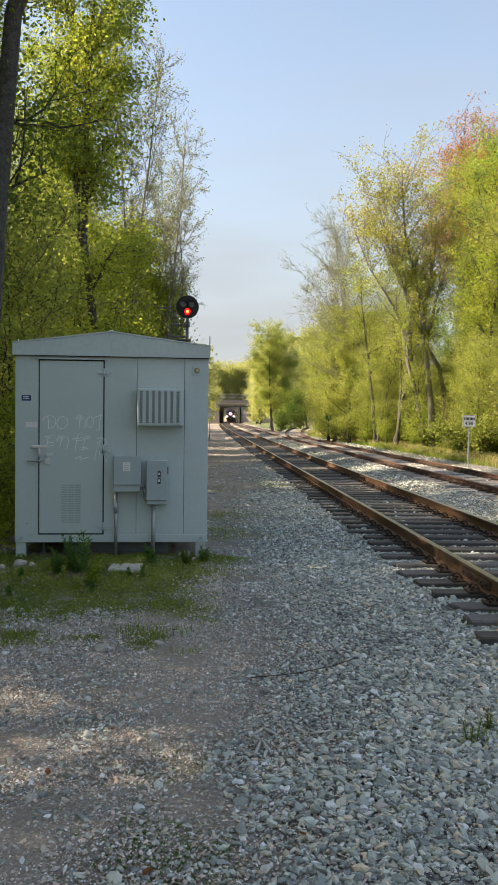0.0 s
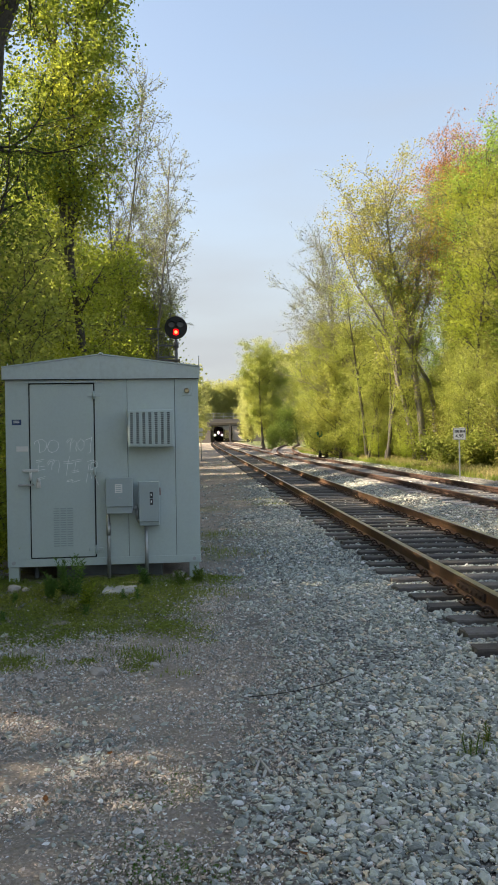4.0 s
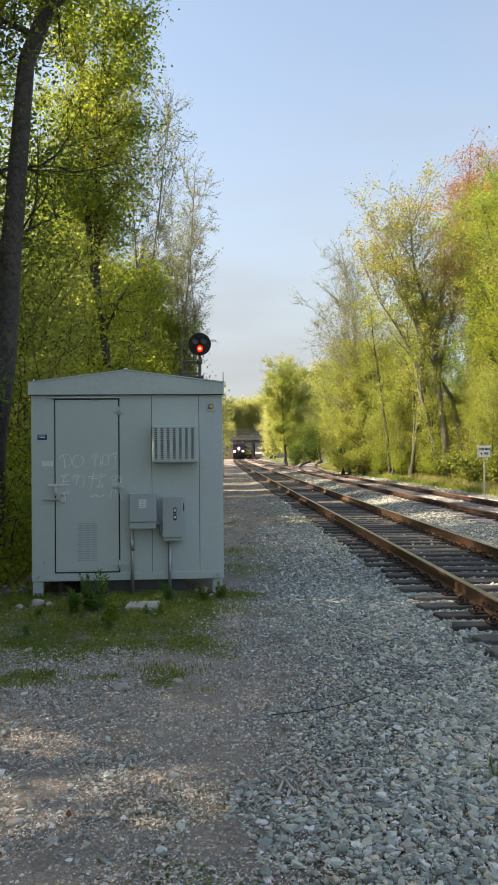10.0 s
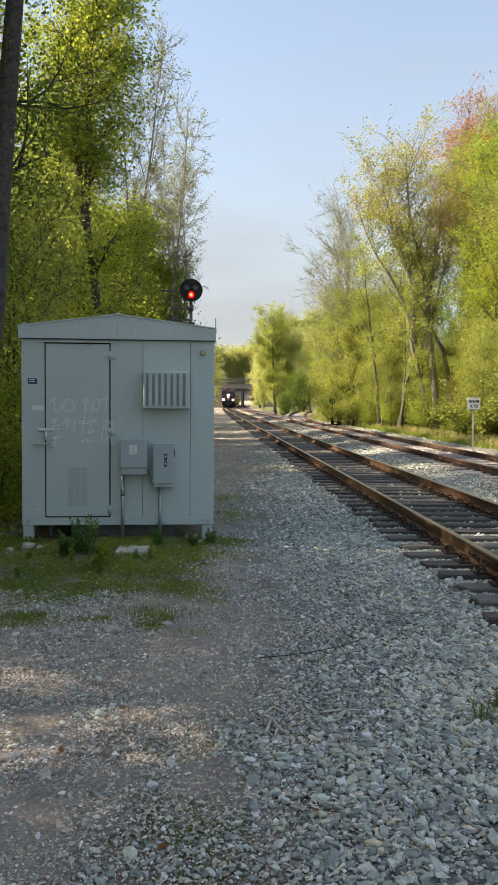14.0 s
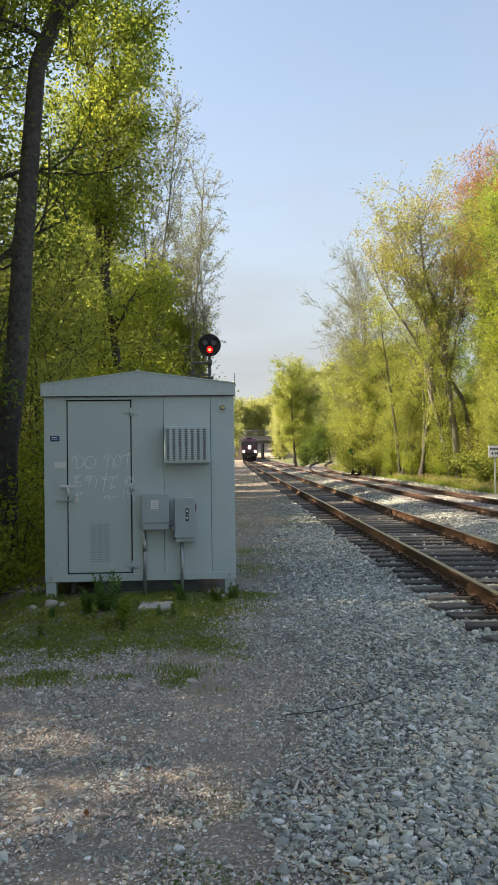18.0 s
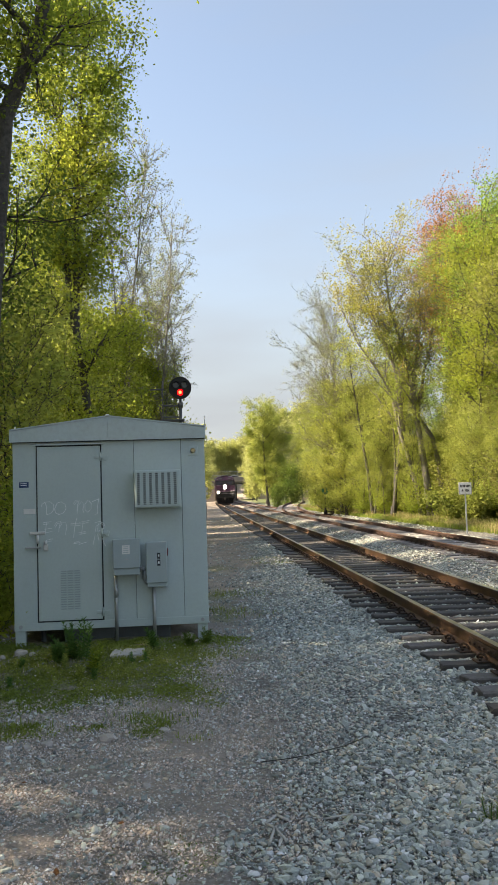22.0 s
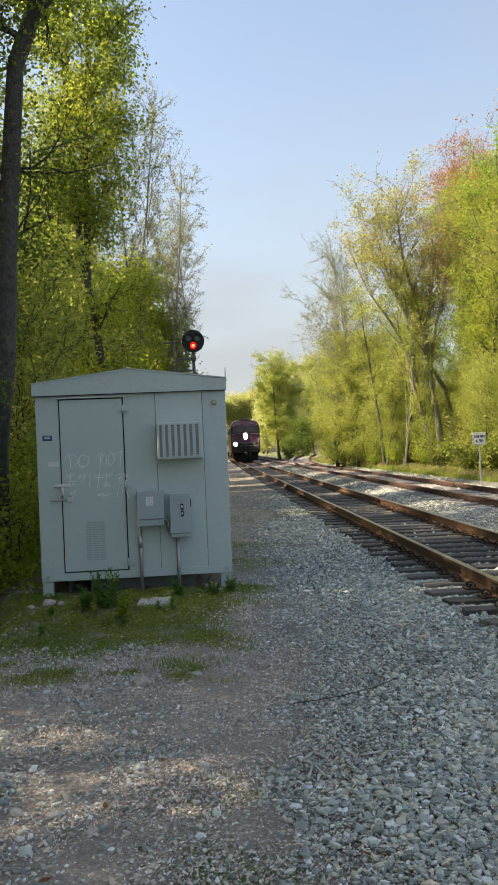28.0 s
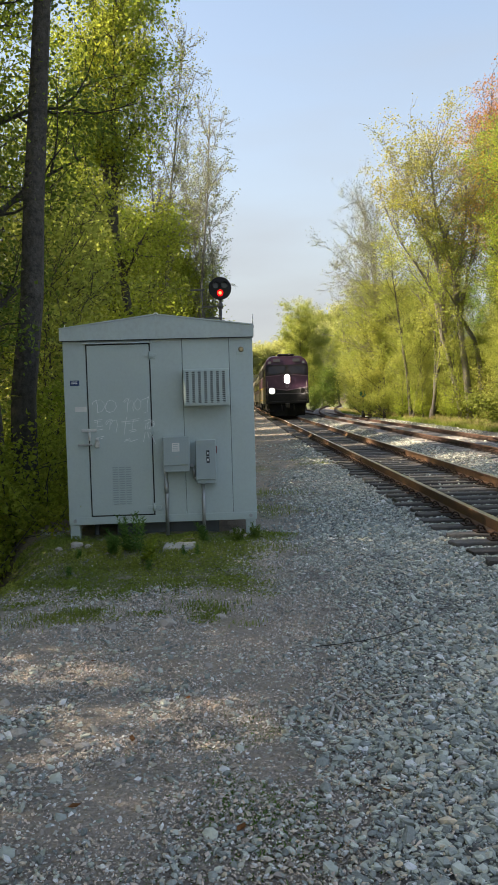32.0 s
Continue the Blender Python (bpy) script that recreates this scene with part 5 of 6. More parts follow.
# ---- trees ----
def tubes(segs, sides=5):
    """Tapered tubes for rows of (p0, p1, r0, r1): verts and quads."""
    s = np.asarray(segs, float)
    p0, p1, r0, r1 = s[:, :3], s[:, 3:6], s[:, 6], s[:, 7]
    d = p1 - p0
    d /= np.linalg.norm(d, axis=1, keepdims=True) + 1e-9
    ref = np.where(np.abs(d[:, 2:3]) < 0.9, [[0, 0, 1.0]], [[1.0, 0, 0]])
    u = np.cross(d, ref)
    u /= np.linalg.norm(u, axis=1, keepdims=True)
    w = np.cross(d, u)
    a = np.arange(sides) * 2 * np.pi / sides
    ring = np.cos(a)[None, :, None] * u[:, None] + np.sin(a)[None, :, None] * w[:, None]
    v = np.concatenate([p0[:, None] + ring * r0[:, None, None], p1[:, None] + ring * r1[:, None, None]], 1).reshape(-1, 3)
    k = np.arange(sides)
    q = np.stack([k, (k + 1) % sides, (k + 1) % sides + sides, k + sides], 1)
    f = (q[None] + (2 * sides * np.arange(len(s)))[:, None, None]).reshape(-1, 4)
    return v, f


def leaf_cards(rng, centres, size, droop=0.3):
    """One folded leaf blade of two triangles at each centre."""
    n = len(centres)
    a = rng.normal(size=(n, 3))
    a[:, 2] = a[:, 2] * 0.6 - droop
    a /= np.linalg.norm(a, axis=1, keepdims=True)
    b = np.cross(a, rng.normal(size=(n, 3)))
    b /= np.linalg.norm(b, axis=1, keepdims=True)
    nrm = np.cross(a, b)
    s = (size * rng.uniform(0.6, 1.35, n))[:, None]
    v = np.stack([centres - a * s, centres + b * s * 0.68 + nrm * s * 0.2, centres + a * s, centres - b * s * 0.68 + nrm * s * 0.2], 1).reshape(-1, 3)
    k = 4 * np.arange(n)[:, None]
    return v, np.concatenate([k + [0, 1, 2], k + [0, 2, 3]], 1).reshape(-1, 3)


def grow(rng, points, r0, r1, segs):
    n = len(points) - 1
    for i in range(n):
        f0, f1 = i / n, (i + 1) / n
        segs.append((*points[i], *points[i + 1], r0 + (r1 - r0) * f0, r0 + (r1 - r0) * f1))


def bough(rng, start, way, length, rise, steps=5, wander=0.12):
    """Points of a branch that bends upwards by rise."""
    p, d = [np.array(start, float)], np.array(way, float)
    d /= np.linalg.norm(d)
    for _ in range(steps):
        d = d + rng.normal(0, wander, 3) + (0, 0, rise)
        d /= np.linalg.norm(d)
        p.append(p[-1] + d * length / steps)
    return p


def tree_arrays(seed, height, crown=0.3, spread=3.5, trunk=0.2, limbs=22, lean=(0, 0), leaves=12000, size=0.09, forks=1, steep=0.55, puff=0.30, fill=1.0, stems=None, subs=7, twigs=3):
    """Wood segments and leaf centres of one tree with its foot at the origin."""
    rng = np.random.default_rng(seed)
    segs, tips = [], []
    if stems:
        forks = len(stems)
    for fork in range(forks):
        a0 = rng.uniform(0, 6.28)
        out = 0.0 if forks == 1 else 0.14
        d = np.array([lean[0] + out * math.cos(a0 + 6.28 * fork / forks), lean[1] + out * math.sin(a0 + 6.28 * fork / forks), 1.0])
        h = height * (1.0 if fork == 0 else rng.uniform(0.75, 0.95))
        stem = bough(rng, (0.1 * fork, 0.05 * fork, -0.3), d, h + 0.3, 0.02, 12, 0.035)
        if stems:
            q = np.array(stems[fork], float)
            zz = np.linspace(q[0, 2], q[-1, 2], 13)
            stem = [np.array([np.interp(z, q[:, 2], q[:, 0]), np.interp(z, q[:, 2], q[:, 1]), z]) + rng.normal(0, 0.015, 3) for z in zz]
        r = trunk * (1.0 if fork == 0 else 0.75)
        grow(rng, stem, r, r * 0.12, segs)
        if fork == 0:
            for k in range(5):
                a = 6.28 * k / 5 + rng.uniform(-0.3, 0.3)
                segs.append((math.cos(a) * r * 1.7, math.sin(a) * r * 1.7, -0.4, math.cos(a) * r * 0.3, math.sin(a) * r * 0.3, 0.7, r * 0.45, r * 0.5))
        for i in range(limbs // forks):
            s = crown + (0.99 - crown) * (i + rng.random()) / (limbs // forks)
            k = min(int(s * 12), 11)
            at = stem[k] + (stem[k + 1] - stem[k]) * (s * 12 - k)
            az = 2.4 * i + rng.uniform(-0.5, 0.5) + seed
            prof = math.sin(math.pi * min(1, 0.18 + 0.82 * (1 - (s - crown) / (1 - crown)) ** 0.8)) ** 0.6 if s > crown + 0.02 else 0.6
            length = spread * (0.45 + 0.65 * prof) * rng.uniform(0.7, 1.2)
            el = steep + 0.5 * (s - crown)
            limb = bough(rng, at, (math.cos(az) * math.cos(el), math.sin(az) * math.cos(el), math.sin(el)), length, 0.06, 6)
            lr = max(0.012, r * (1 - s * 0.8) * 0.42)
            grow(rng, limb, lr, 0.008, segs)
            for j in range(subs):
                q = limb[1 + j % 5] + (limb[2 + j % 5] - limb[1 + j % 5]) * rng.random()
                w = limb[-1] - limb[0]
                side = bough(rng, q, w / np.linalg.norm(w) + rng.normal(0, 0.75, 3), length * rng.uniform(0.22, 0.5), 0.05, 3, 0.2)
                grow(rng, side, lr * 0.35 + 0.004, 0.005, segs)
                tips += side[1:]
                for _ in range(twigs):
                    z = side[rng.integers(1, 4)]
                    tw = bough(rng, z, side[-1] - side[0] + rng.normal(0, 0.5, 3) * length * 0.2, rng.uniform(0.3, 0.8) * min(1.0, spread / 3), 0.05, 2, 0.2)
                    grow(rng, tw, 0.007, 0.003, segs)
                    tips += tw[1:]
            tips += limb[4:]
    tips = np.array(tips)
    # leaves stand in clumps: some twigs carry many, some none
    weight = rng.random(len(tips)) ** 3.5 + 0.01
    pick = rng.choice(len(tips), int(leaves * fill), p=weight / weight.sum())
    c = tips[pick] + rng.normal(0, puff, (len(pick), 3)) * (1, 1, 0.75)
    return segs, c, rng, size


def make_tree(name, at, label, leaf, bark=None, category="tree", group="", **how):
    x, y = at
    seed = how.get("seed", 1)
    segs, c, rng, size = tree_arrays(**how)
    t = empty(name, pose(x, y, float(ground_z(x, y)) - 0.05, 0, 0, 0), label, category, group)
    v, f = tubes(segs, 6)
    mesh_np("trunk", v, f, bark or M_BARK, t, smooth=True)
    if len(c):
        c = c[c[:, 2] > 0.15]
        if isinstance(leaf, tuple):
            low, high, cut = leaf
            for nm, m, sel in (("crown", low, c[:, 2] < cut + rng.normal(0, 1.0, len(c))), ("upper_crown", high, None)):
                pts = c[sel] if sel is not None else c[~last]
                last = sel
                v, f = leaf_cards(rng, pts, size)
                mesh_np(nm, v, f, m, t)
        else:
            v, f = leaf_cards(rng, c, size)
            mesh_np("crown", v, f, leaf, t)
    return t


def again(t, x, y, turn, scale):
    """A copy of a tree elsewhere, turned and scaled."""
    return copy_thing(t, pose(x, y, float(ground_z(x, y)) - 0.05, 0, 0, turn) @ Matrix.Scale(scale, 4))


GL, GR = "woods beside the shed", "woods across the tracks"
LB = "tall tree with fresh green leaves in a dense wood"
# left wood: the big near trunks, then the dark tree, the pale budding ones
TRUNK_LINE = ((0, 0, -0.3), (0.13, 0, 3.05), (0.28, 0, 4.2), (0.35, 0, 5.45), (0.50, 0, 7.15), (0.58, 0, 8.25), (0.90, 0, 9.1), (1.28, 0, 10.2), (1.5, 0.1, 13), (1.7, 0.2, 17))
left_a = make_tree("tree", (-3.03, 12.0), "tall grey-barked tree with sparse high leaves", M_LEAF, seed=3, height=17, crown=0.5, spread=2.6, trunk=0.225, limbs=22, leaves=34000, size=0.034, group=GL, stems=[TRUNK_LINE])
left_b = make_tree("tree", (-3.42, 12.5), "old grey tree with a broad trunk and low leaves", M_LEAF_D, seed=5, height=17, crown=0.2, spread=2.8, trunk=0.21, limbs=22, lean=(-0.03, 0.02), leaves=32000, size=0.034, group=GL)
left_c = make_tree("tree", (-2.35, 23.4), "dark-trunked tree hung with bright green leaves", M_LEAF, seed=8, height=18, crown=0.12, spread=2.1, trunk=0.17, limbs=44, leaves=50000, size=0.047, puff=0.24, group=GL, stems=[((0, 0, -0.3), (-0.1, 0, 4.5), (-0.3, 0, 6.6), (-0.6, 0, 8), (-0.72, 0, 10), (-0.8, 0, 13), (-0.4, 0, 18.5)), ((-0.4, 0, 7), (-0.3, 0, 11), (0.0, 0.2, 16.5))])
left_d = make_tree("tree", (-1.9, 32), "slender tree just coming into pale leaf", M_LEAF_P, M_TWIG, seed=13, height=15.0, crown=0.3, spread=2.0, trunk=0.11, limbs=54, lean=(0.005, 0), leaves=16000, size=0.036, subs=11, twigs=5, forks=3, steep=0.95, puff=0.10, group=GL)
left_e = make_tree("tree", (-0.75, 35.5), "slender nearly bare pale tree", M_LEAF_P, M_TWIG, seed=21, height=13.4, crown=0.28, spread=1.8, trunk=0.10, limbs=60, lean=(0.0, 0), leaves=15000, size=0.034, subs=10, twigs=5, forks=4, steep=1.0, puff=0.10, group=GL)
left_f = make_tree("tree", (-5.2, 18.0), LB, M_LEAF, seed=34, height=16, crown=0.15, spread=3.0, trunk=0.17, limbs=32, leaves=20000, size=0.052, group=GL)
left_g = make_tree("tree", (-1.5, 29.0), "young tree with yellow-green leaves", M_LEAF, seed=55, height=8.0, crown=0.1, spread=1.7, trunk=0.07, limbs=26, leaves=16000, size=0.054, group=GL)
left_h = make_tree("tree", (-3.6, 17.0), "small leafy tree of the undergrowth", (M_LEAF, M_LEAF_Y, 2.5), seed=89, height=6.0, crown=0.08, spread=1.9, trunk=0.06, limbs=26, leaves=10500, size=0.05, group=GL)
for x, y, a, s, t in ((-9.0, 24, 40, 1.0, left_f), (-3.6, 41, 80, 0.8, left_f), (-5.4, 31, 220, 0.95, left_f), (-10, 14, 200, 1.0, left_f), (-3.8, 27.5, 60, 1.0, left_g), (-2.4, 36, 150, 1.1, left_g), (-2.0, 42, 230, 1.0, left_g), (-1.0, 31.8, 20, 0.75, left_g), (-0.5, 36.2, 110, 0.85, left_g), (-2.6, 34, 290, 1.05, left_g), (-5.2, 15.0, 45, 1.05, left_h), (-6.6, 21, 200, 1.2, left_h), (-4.3, 20.5, 300, 1.1, left_h), (-3.2, 25.5, 90, 1.1, left_h), (-7.5, 35, 20, 1.4, left_h)):
    again(t, x, y, a, s)
# out-of-view copies, added to shade the tracks and the near ground
for x, y, a in ((-6.6, 14.6, 15), (-7.4, 12.4, 200)):
    again(left_f, x, y, a, 1.0)
again(left_f, -10.5, 2.6, 50, 1.0)
again(left_f, -9.6, 7.6, 310, 0.95)
# unseen trees, added beside and behind the camera to shade the ground
rng = random.Random(8)
for k in range(6):
    y = -7 + 3.6 * k
    again((left_f, left_h, left_f)[k % 3], -6.6 - 0.22 * max(0, y) - rng.uniform(0, 4.5), y, rng.uniform(0, 360), rng.uniform(0.85, 1.15) * (1.5 if k % 3 == 1 else 1))
for x, y, a, s, t in ((-8.5, 5.5, 30, 0.95, left_f), (-9.0, 4.5, 130, 1.0, left_a), (-9.6, 6.6, 20, 1.0, left_a), (-8.1, 3.3, 110, 0.95, left_f), (-7.6, 7.0, 250, 1.0, left_f), (-7.5, -4.5, 250, 0.9, left_f), (-5.9, 7.2, 70, 1.0, left_h), (-6.6, 1.0, 160, 1.2, left_h), (-6.4, 9.4, 10, 1.25, left_h), (-6.6, 2.8, 250, 1.35, left_h), (-8.6, 0.2, 20, 1.3, left_h), (-9.2, 11.4, 270, 1.5, left_h), (-7.2, -6.8, 80, 1.4, left_h), (-8.5, 18.5, 130, 1.05, left_f)):
    again(t, x, y, a, s)

# farther along, left_f copies just out of view, added to shade the line
rng = random.Random(61)
for k in range(22):
    y = 22 + 4.5 * k + rng.uniform(-1, 1)
    again(left_f, -0.27 * y - rng.uniform(2.2, 5.0), y, rng.uniform(0, 360), rng.uniform(0.9, 1.1))
    if y > 46:
        again((left_h, left_g)[k % 2], -rng.uniform(2.5, 4.5), y, rng.uniform(0, 360), rng.uniform(1.1, 1.6))

# copies hidden behind the left wood, added to shade the far tracks
rng = random.Random(83)
for k in range(18):
    y = 36 + 4.4 * k
    again(left_f, -rng.uniform(5.5, 8.5), y, rng.uniform(0, 360), rng.uniform(0.9, 1.1))

# right wood: the yellow tree, the red maple, bright ones, the near one at the edge
right_a = make_tree("tree", (13.7, 42.0), "tall leaning tree with yellow-green spring leaves", (M_LEAF_Y, M_LEAF_Y2, 10.5), M_BARK2, seed=4, height=16.5, crown=0.40, spread=2.7, trunk=0.22, limbs=60, leaves=25000, size=0.05, steep=0.75, puff=0.22, subs=6, twigs=3, group=GR, stems=[((0, 0, -0.3), (-0.14, 0, 2.1), (-0.51, 0, 5.2), (-0.73, 0, 7.1), (-0.96, 0, 9.0), (-1.67, 0, 10.9), (-1.94, 0, 13.2), (-2.0, 0, 15.0)), ((-0.3, 0.4, -0.3), (-0.63, 0.4, 2.1), (-1.4, 0.4, 4.8), (-1.8, 0.4, 7.1), (-3.1, 0.3, 9.0), (-3.8, 0.3, 10.1), (-4.4, 0.2, 11.6)), ((-1.3, 0.2, 4.8), (-1.6, -0.2, 8.0), (-2.6, -0.2, 10.5), (-3.2, 0, 13.0))])
right_j = make_tree("tree", (14.8, 43.0), "slim tree tinged orange with young leaves", (M_LEAF_Y, M_LEAF_O, 8.0), M_BARK2, seed=24, height=14.0, crown=0.4, spread=2.3, trunk=0.17, limbs=44, leaves=8000, size=0.05, steep=0.75, puff=0.22, subs=6, twigs=3, group=GR, stems=[((0, 0, -0.3), (-0.2, 0, 3.0), (-0.4, 0, 4.3), (-1.2, 0, 5.4), (-1.4, 0, 6.8), (-1.15, 0, 9.1), (-0.8, 0, 11.1), (-0.9, 0, 13.9)), ((-1.25, 0, 6.0), (-0.6, 0.3, 8.5), (0.2, 0.5, 11.5))])
right_k = make_tree("tree", (17.1, 44.0), "tall tree thick with fresh green leaves", M_LEAF_G, seed=52, height=14.6, crown=0.28, spread=2.9, trunk=0.18, limbs=56, leaves=27000, size=0.052, steep=0.6, puff=0.24, subs=8, group=GR)
right_b = make_tree("tree", (18.6, 50.0), "red maple with rust-red buds at its top", (M_LEAF, M_LEAF_R, 9.5), seed=9, height=16.4, crown=0.6, spread=4.2, trunk=0.22, limbs=120, leaves=66000, size=0.052, forks=1, steep=0.85, puff=0.26, subs=9, twigs=4, group=GR)
right_c = make_tree("tree", (11.6, 55.0), "nearly bare pale tree coming into bud", M_LEAF_P, M_TWIG, seed=15, height=13.4, crown=0.3, spread=3.1, trunk=0.12, limbs=60, lean=(-0.06, 0), leaves=24000, size=0.036, subs=12, twigs=6, forks=3, steep=0.7, puff=0.15, group=GR)
right_d = make_tree("tree", (11.0, 55.5), "bright yellow-green sapling tree leafy to the ground", M_LEAF_Y, seed=27, height=8.0, crown=0.05, spread=2.2, trunk=0.10, limbs=36, leaves=27000, size=0.054, puff=0.2, steep=0.45, group=GR)
right_e = make_tree("tree", (17.7, 37.5), "tall tree with bright green leaves", M_LEAF_G, seed=33, height=15.0, crown=0.2, spread=2.7, trunk=0.18, limbs=44, leaves=25000, size=0.053, steep=0.55, puff=0.22, group=GR)
right_f = make_tree("tree", (15.0, 30.0), "broad near tree with drooping olive-green leaves", (M_LEAF_B, M_LEAF_V, 4.5), seed=41, height=14.5, crown=0.26, spread=2.7, trunk=0.17, limbs=50, leaves=38000, size=0.046, puff=0.26, group=GR, stems=[((0, 0, -0.3), (-0.1, 0, 2.0), (-0.4, 0, 4.1), (-1.0, 0.2, 5.4), (-1.2, 0.3, 7.0), (-1.0, 0.3, 9.8)), ((-0.4, 0, 4.0), (0.0, 0, 5.9), (0.4, 0, 8.5), (0.6, 0, 10.2), (0.7, 0, 11.6))])
right_g = make_tree("tree", (17.6, 46.5), "leafy young tree of the wood's edge", (M_LEAF, M_LEAF_Y, 3.0), seed=47, height=7.5, crown=0.06, spread=2.0, trunk=0.07, limbs=34, leaves=14000, size=0.051, puff=0.24, steep=0.45, group=GR)
right_h = make_tree("tree", (15.2, 39.5), "slim dark-stemmed tree with leaves high up", M_LEAF, seed=58, height=13.0, crown=0.45, spread=2.2, trunk=0.12, limbs=26, leaves=11000, size=0.05, steep=0.8, puff=0.2, group=GR)
right_i = make_tree("tree", (12.6, 45.5), "slim forked tree in olive spring leaf", M_LEAF_Y, seed=64, height=11.5, crown=0.4, spread=2.2, trunk=0.13, limbs=26, lean=(-0.06, 0), leaves=10000, size=0.05, forks=2, steep=0.8, puff=0.2, group=GR)
for x, y, a, s, t in ((14.3, 37.2, 60, 0.95, right_h), (16.2, 36.2, 140, 1.05, right_h), (17.6, 34.5, 300, 1.0, right_h), (16.8, 39.5, 30, 1.1, right_i), (12.2, 48.5, 250, 0.9, right_i), (18.2, 32.8, 75, 0.95, right_i)):
    again(t, x, y, a, s)
for x, y, a, s, t in ((20.5, 40, 60, 0.85, right_e), (18.5, 51, 230, 0.9, right_e), (23.0, 49, 320, 0.8, right_b), (12.6, 60, 30, 0.9, right_d), (15.2, 40.5, 110, 0.5, right_d), (12.5, 47, 200, 0.6, right_g), (15.9, 34, 270, 0.6, right_g), (18.4, 30.5, 20, 0.7, right_g), (20.5, 33, 75, 0.95, right_e), (13.4, 67, 10, 1.0, right_d), (14.5, 75, 80, 1.1, right_d), (17.5, 62, 150, 0.8, right_e), (12.8, 42.5, 65, 0.7, right_g), (18.8, 27, 20, 0.9, right_g), (22.5, 28, 120, 0.8, right_e), (11.9, 62.5, 260, 0.7, right_g), (19.8, 40.5, 160, 0.85, right_a), (20.2, 45, 260, 1.0, right_e), (11.8, 49.5, 50, 0.65, right_g), (16.9, 31.5, 230, 0.6, right_g), (14.6, 44, 320, 0.6, right_g)):
    again(t, x, y, a, s)
for x, y, a, s in ((13.2, 34.5, 20, 0.55), (14.1, 36.2, 130, 0.65), (14.9, 38.5, 70, 0.7), (15.6, 40.5, 170, 0.8), (13.9, 32.6, 200, 0.5)):
    again(right_g, x, y, a, s)
for x, y, a, s in ((11.4, 52.6, 70, 0.95), (12.4, 57.5, 200, 1.0), (13.6, 54.0, 310, 0.95), (11.6, 61.0, 120, 0.95), (12.9, 50.6, 20, 0.8)):
    again(right_d, x, y, a, s)
# the leafy front of the wood, down to the verge
rng = random.Random(19)
for k in range(22):
    y = 34 + 1.4 * k + rng.uniform(-0.4, 0.4)
    again((right_g, right_d, right_g)[k % 3], track_x(y) + SPACING + 6.0 + rng.uniform(0, 3.2), y, rng.uniform(0, 360), rng.uniform(0.38, 0.62))
for k in range(12):
    y = 37 + 2.1 * k
    again((right_e, right_g)[k % 2], track_x(y) + SPACING + 10.5 + rng.uniform(0, 3), y, rng.uniform(0, 360), rng.uniform(0.55, 0.75) if k % 2 == 0 else rng.uniform(0.6, 0.85))
# the lone clump farther along, and trees by the bridge
mid_a = make_tree("tree", (11.8, 100.0), "tree clump with sunlit yellow-green leaves", M_LEAF_Y, seed=61, height=13.2, crown=0.22, spread=2.6, trunk=0.17, limbs=40, leaves=34000, size=0.066, forks=2, puff=0.24, steep=0.4, group=GR)
mid_b = make_tree("tree", (15.2, 108.0), "thinly leaved tree behind the clump", M_LEAF_P, M_TWIG, seed=67, height=11.2, crown=0.15, spread=3.0, trunk=0.14, limbs=30, leaves=18000, size=0.062, forks=2, puff=0.28, group=GR)
mid_c = make_tree("tree", (14.2, 97.0), "low green shrubby tree", M_LEAF_D, seed=71, height=3.8, crown=0.05, spread=2.0, trunk=0.07, limbs=18, leaves=8000, size=0.075, puff=0.35, group=GR)
for x, y, a, s, t in ((18.5, 114, 20, 0.8, mid_a), (22.5, 122, 70, 0.8, mid_a), (17.5, 98, 170, 0.72, mid_b), (20.5, 96, 200, 0.7, mid_a), (12.3, 95, 90, 0.55, mid_c), (19.0, 85, 10, 0.7, mid_a), (17.0, 80, 55, 0.85, mid_c), (23, 84, 140, 0.85, mid_a), (26, 98, 30, 0.85, mid_b), (14.6, 126, 210, 0.9, mid_a), (13.6, 104, 130, 0.9, mid_a)):
    again(t, x, y, a, s)
# far trees take the leaf colour with haze mixed in
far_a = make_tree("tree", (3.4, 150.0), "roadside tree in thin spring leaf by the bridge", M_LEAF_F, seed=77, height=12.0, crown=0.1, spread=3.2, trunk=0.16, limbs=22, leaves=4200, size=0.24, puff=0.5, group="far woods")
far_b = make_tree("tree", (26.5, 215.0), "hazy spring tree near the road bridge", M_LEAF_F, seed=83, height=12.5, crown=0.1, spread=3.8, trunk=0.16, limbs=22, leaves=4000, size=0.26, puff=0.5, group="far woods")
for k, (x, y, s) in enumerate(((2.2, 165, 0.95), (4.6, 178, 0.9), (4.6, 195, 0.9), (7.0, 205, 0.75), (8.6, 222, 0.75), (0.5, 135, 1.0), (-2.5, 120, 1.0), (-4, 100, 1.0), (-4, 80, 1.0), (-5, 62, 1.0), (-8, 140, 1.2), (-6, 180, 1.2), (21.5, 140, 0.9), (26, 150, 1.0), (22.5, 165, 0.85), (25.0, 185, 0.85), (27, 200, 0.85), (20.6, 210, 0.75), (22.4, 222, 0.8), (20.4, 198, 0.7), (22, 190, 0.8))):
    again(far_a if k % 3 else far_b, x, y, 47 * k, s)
rng = random.Random(12)
for k in range(60):
    y = rng.uniform(262, 400)
    x = 0.075 * y + rng.uniform(-45, 55)
    if abs(x - track_x(min(y, 340))) < 6:
        x += 14
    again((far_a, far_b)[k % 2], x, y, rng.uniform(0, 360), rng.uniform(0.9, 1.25))
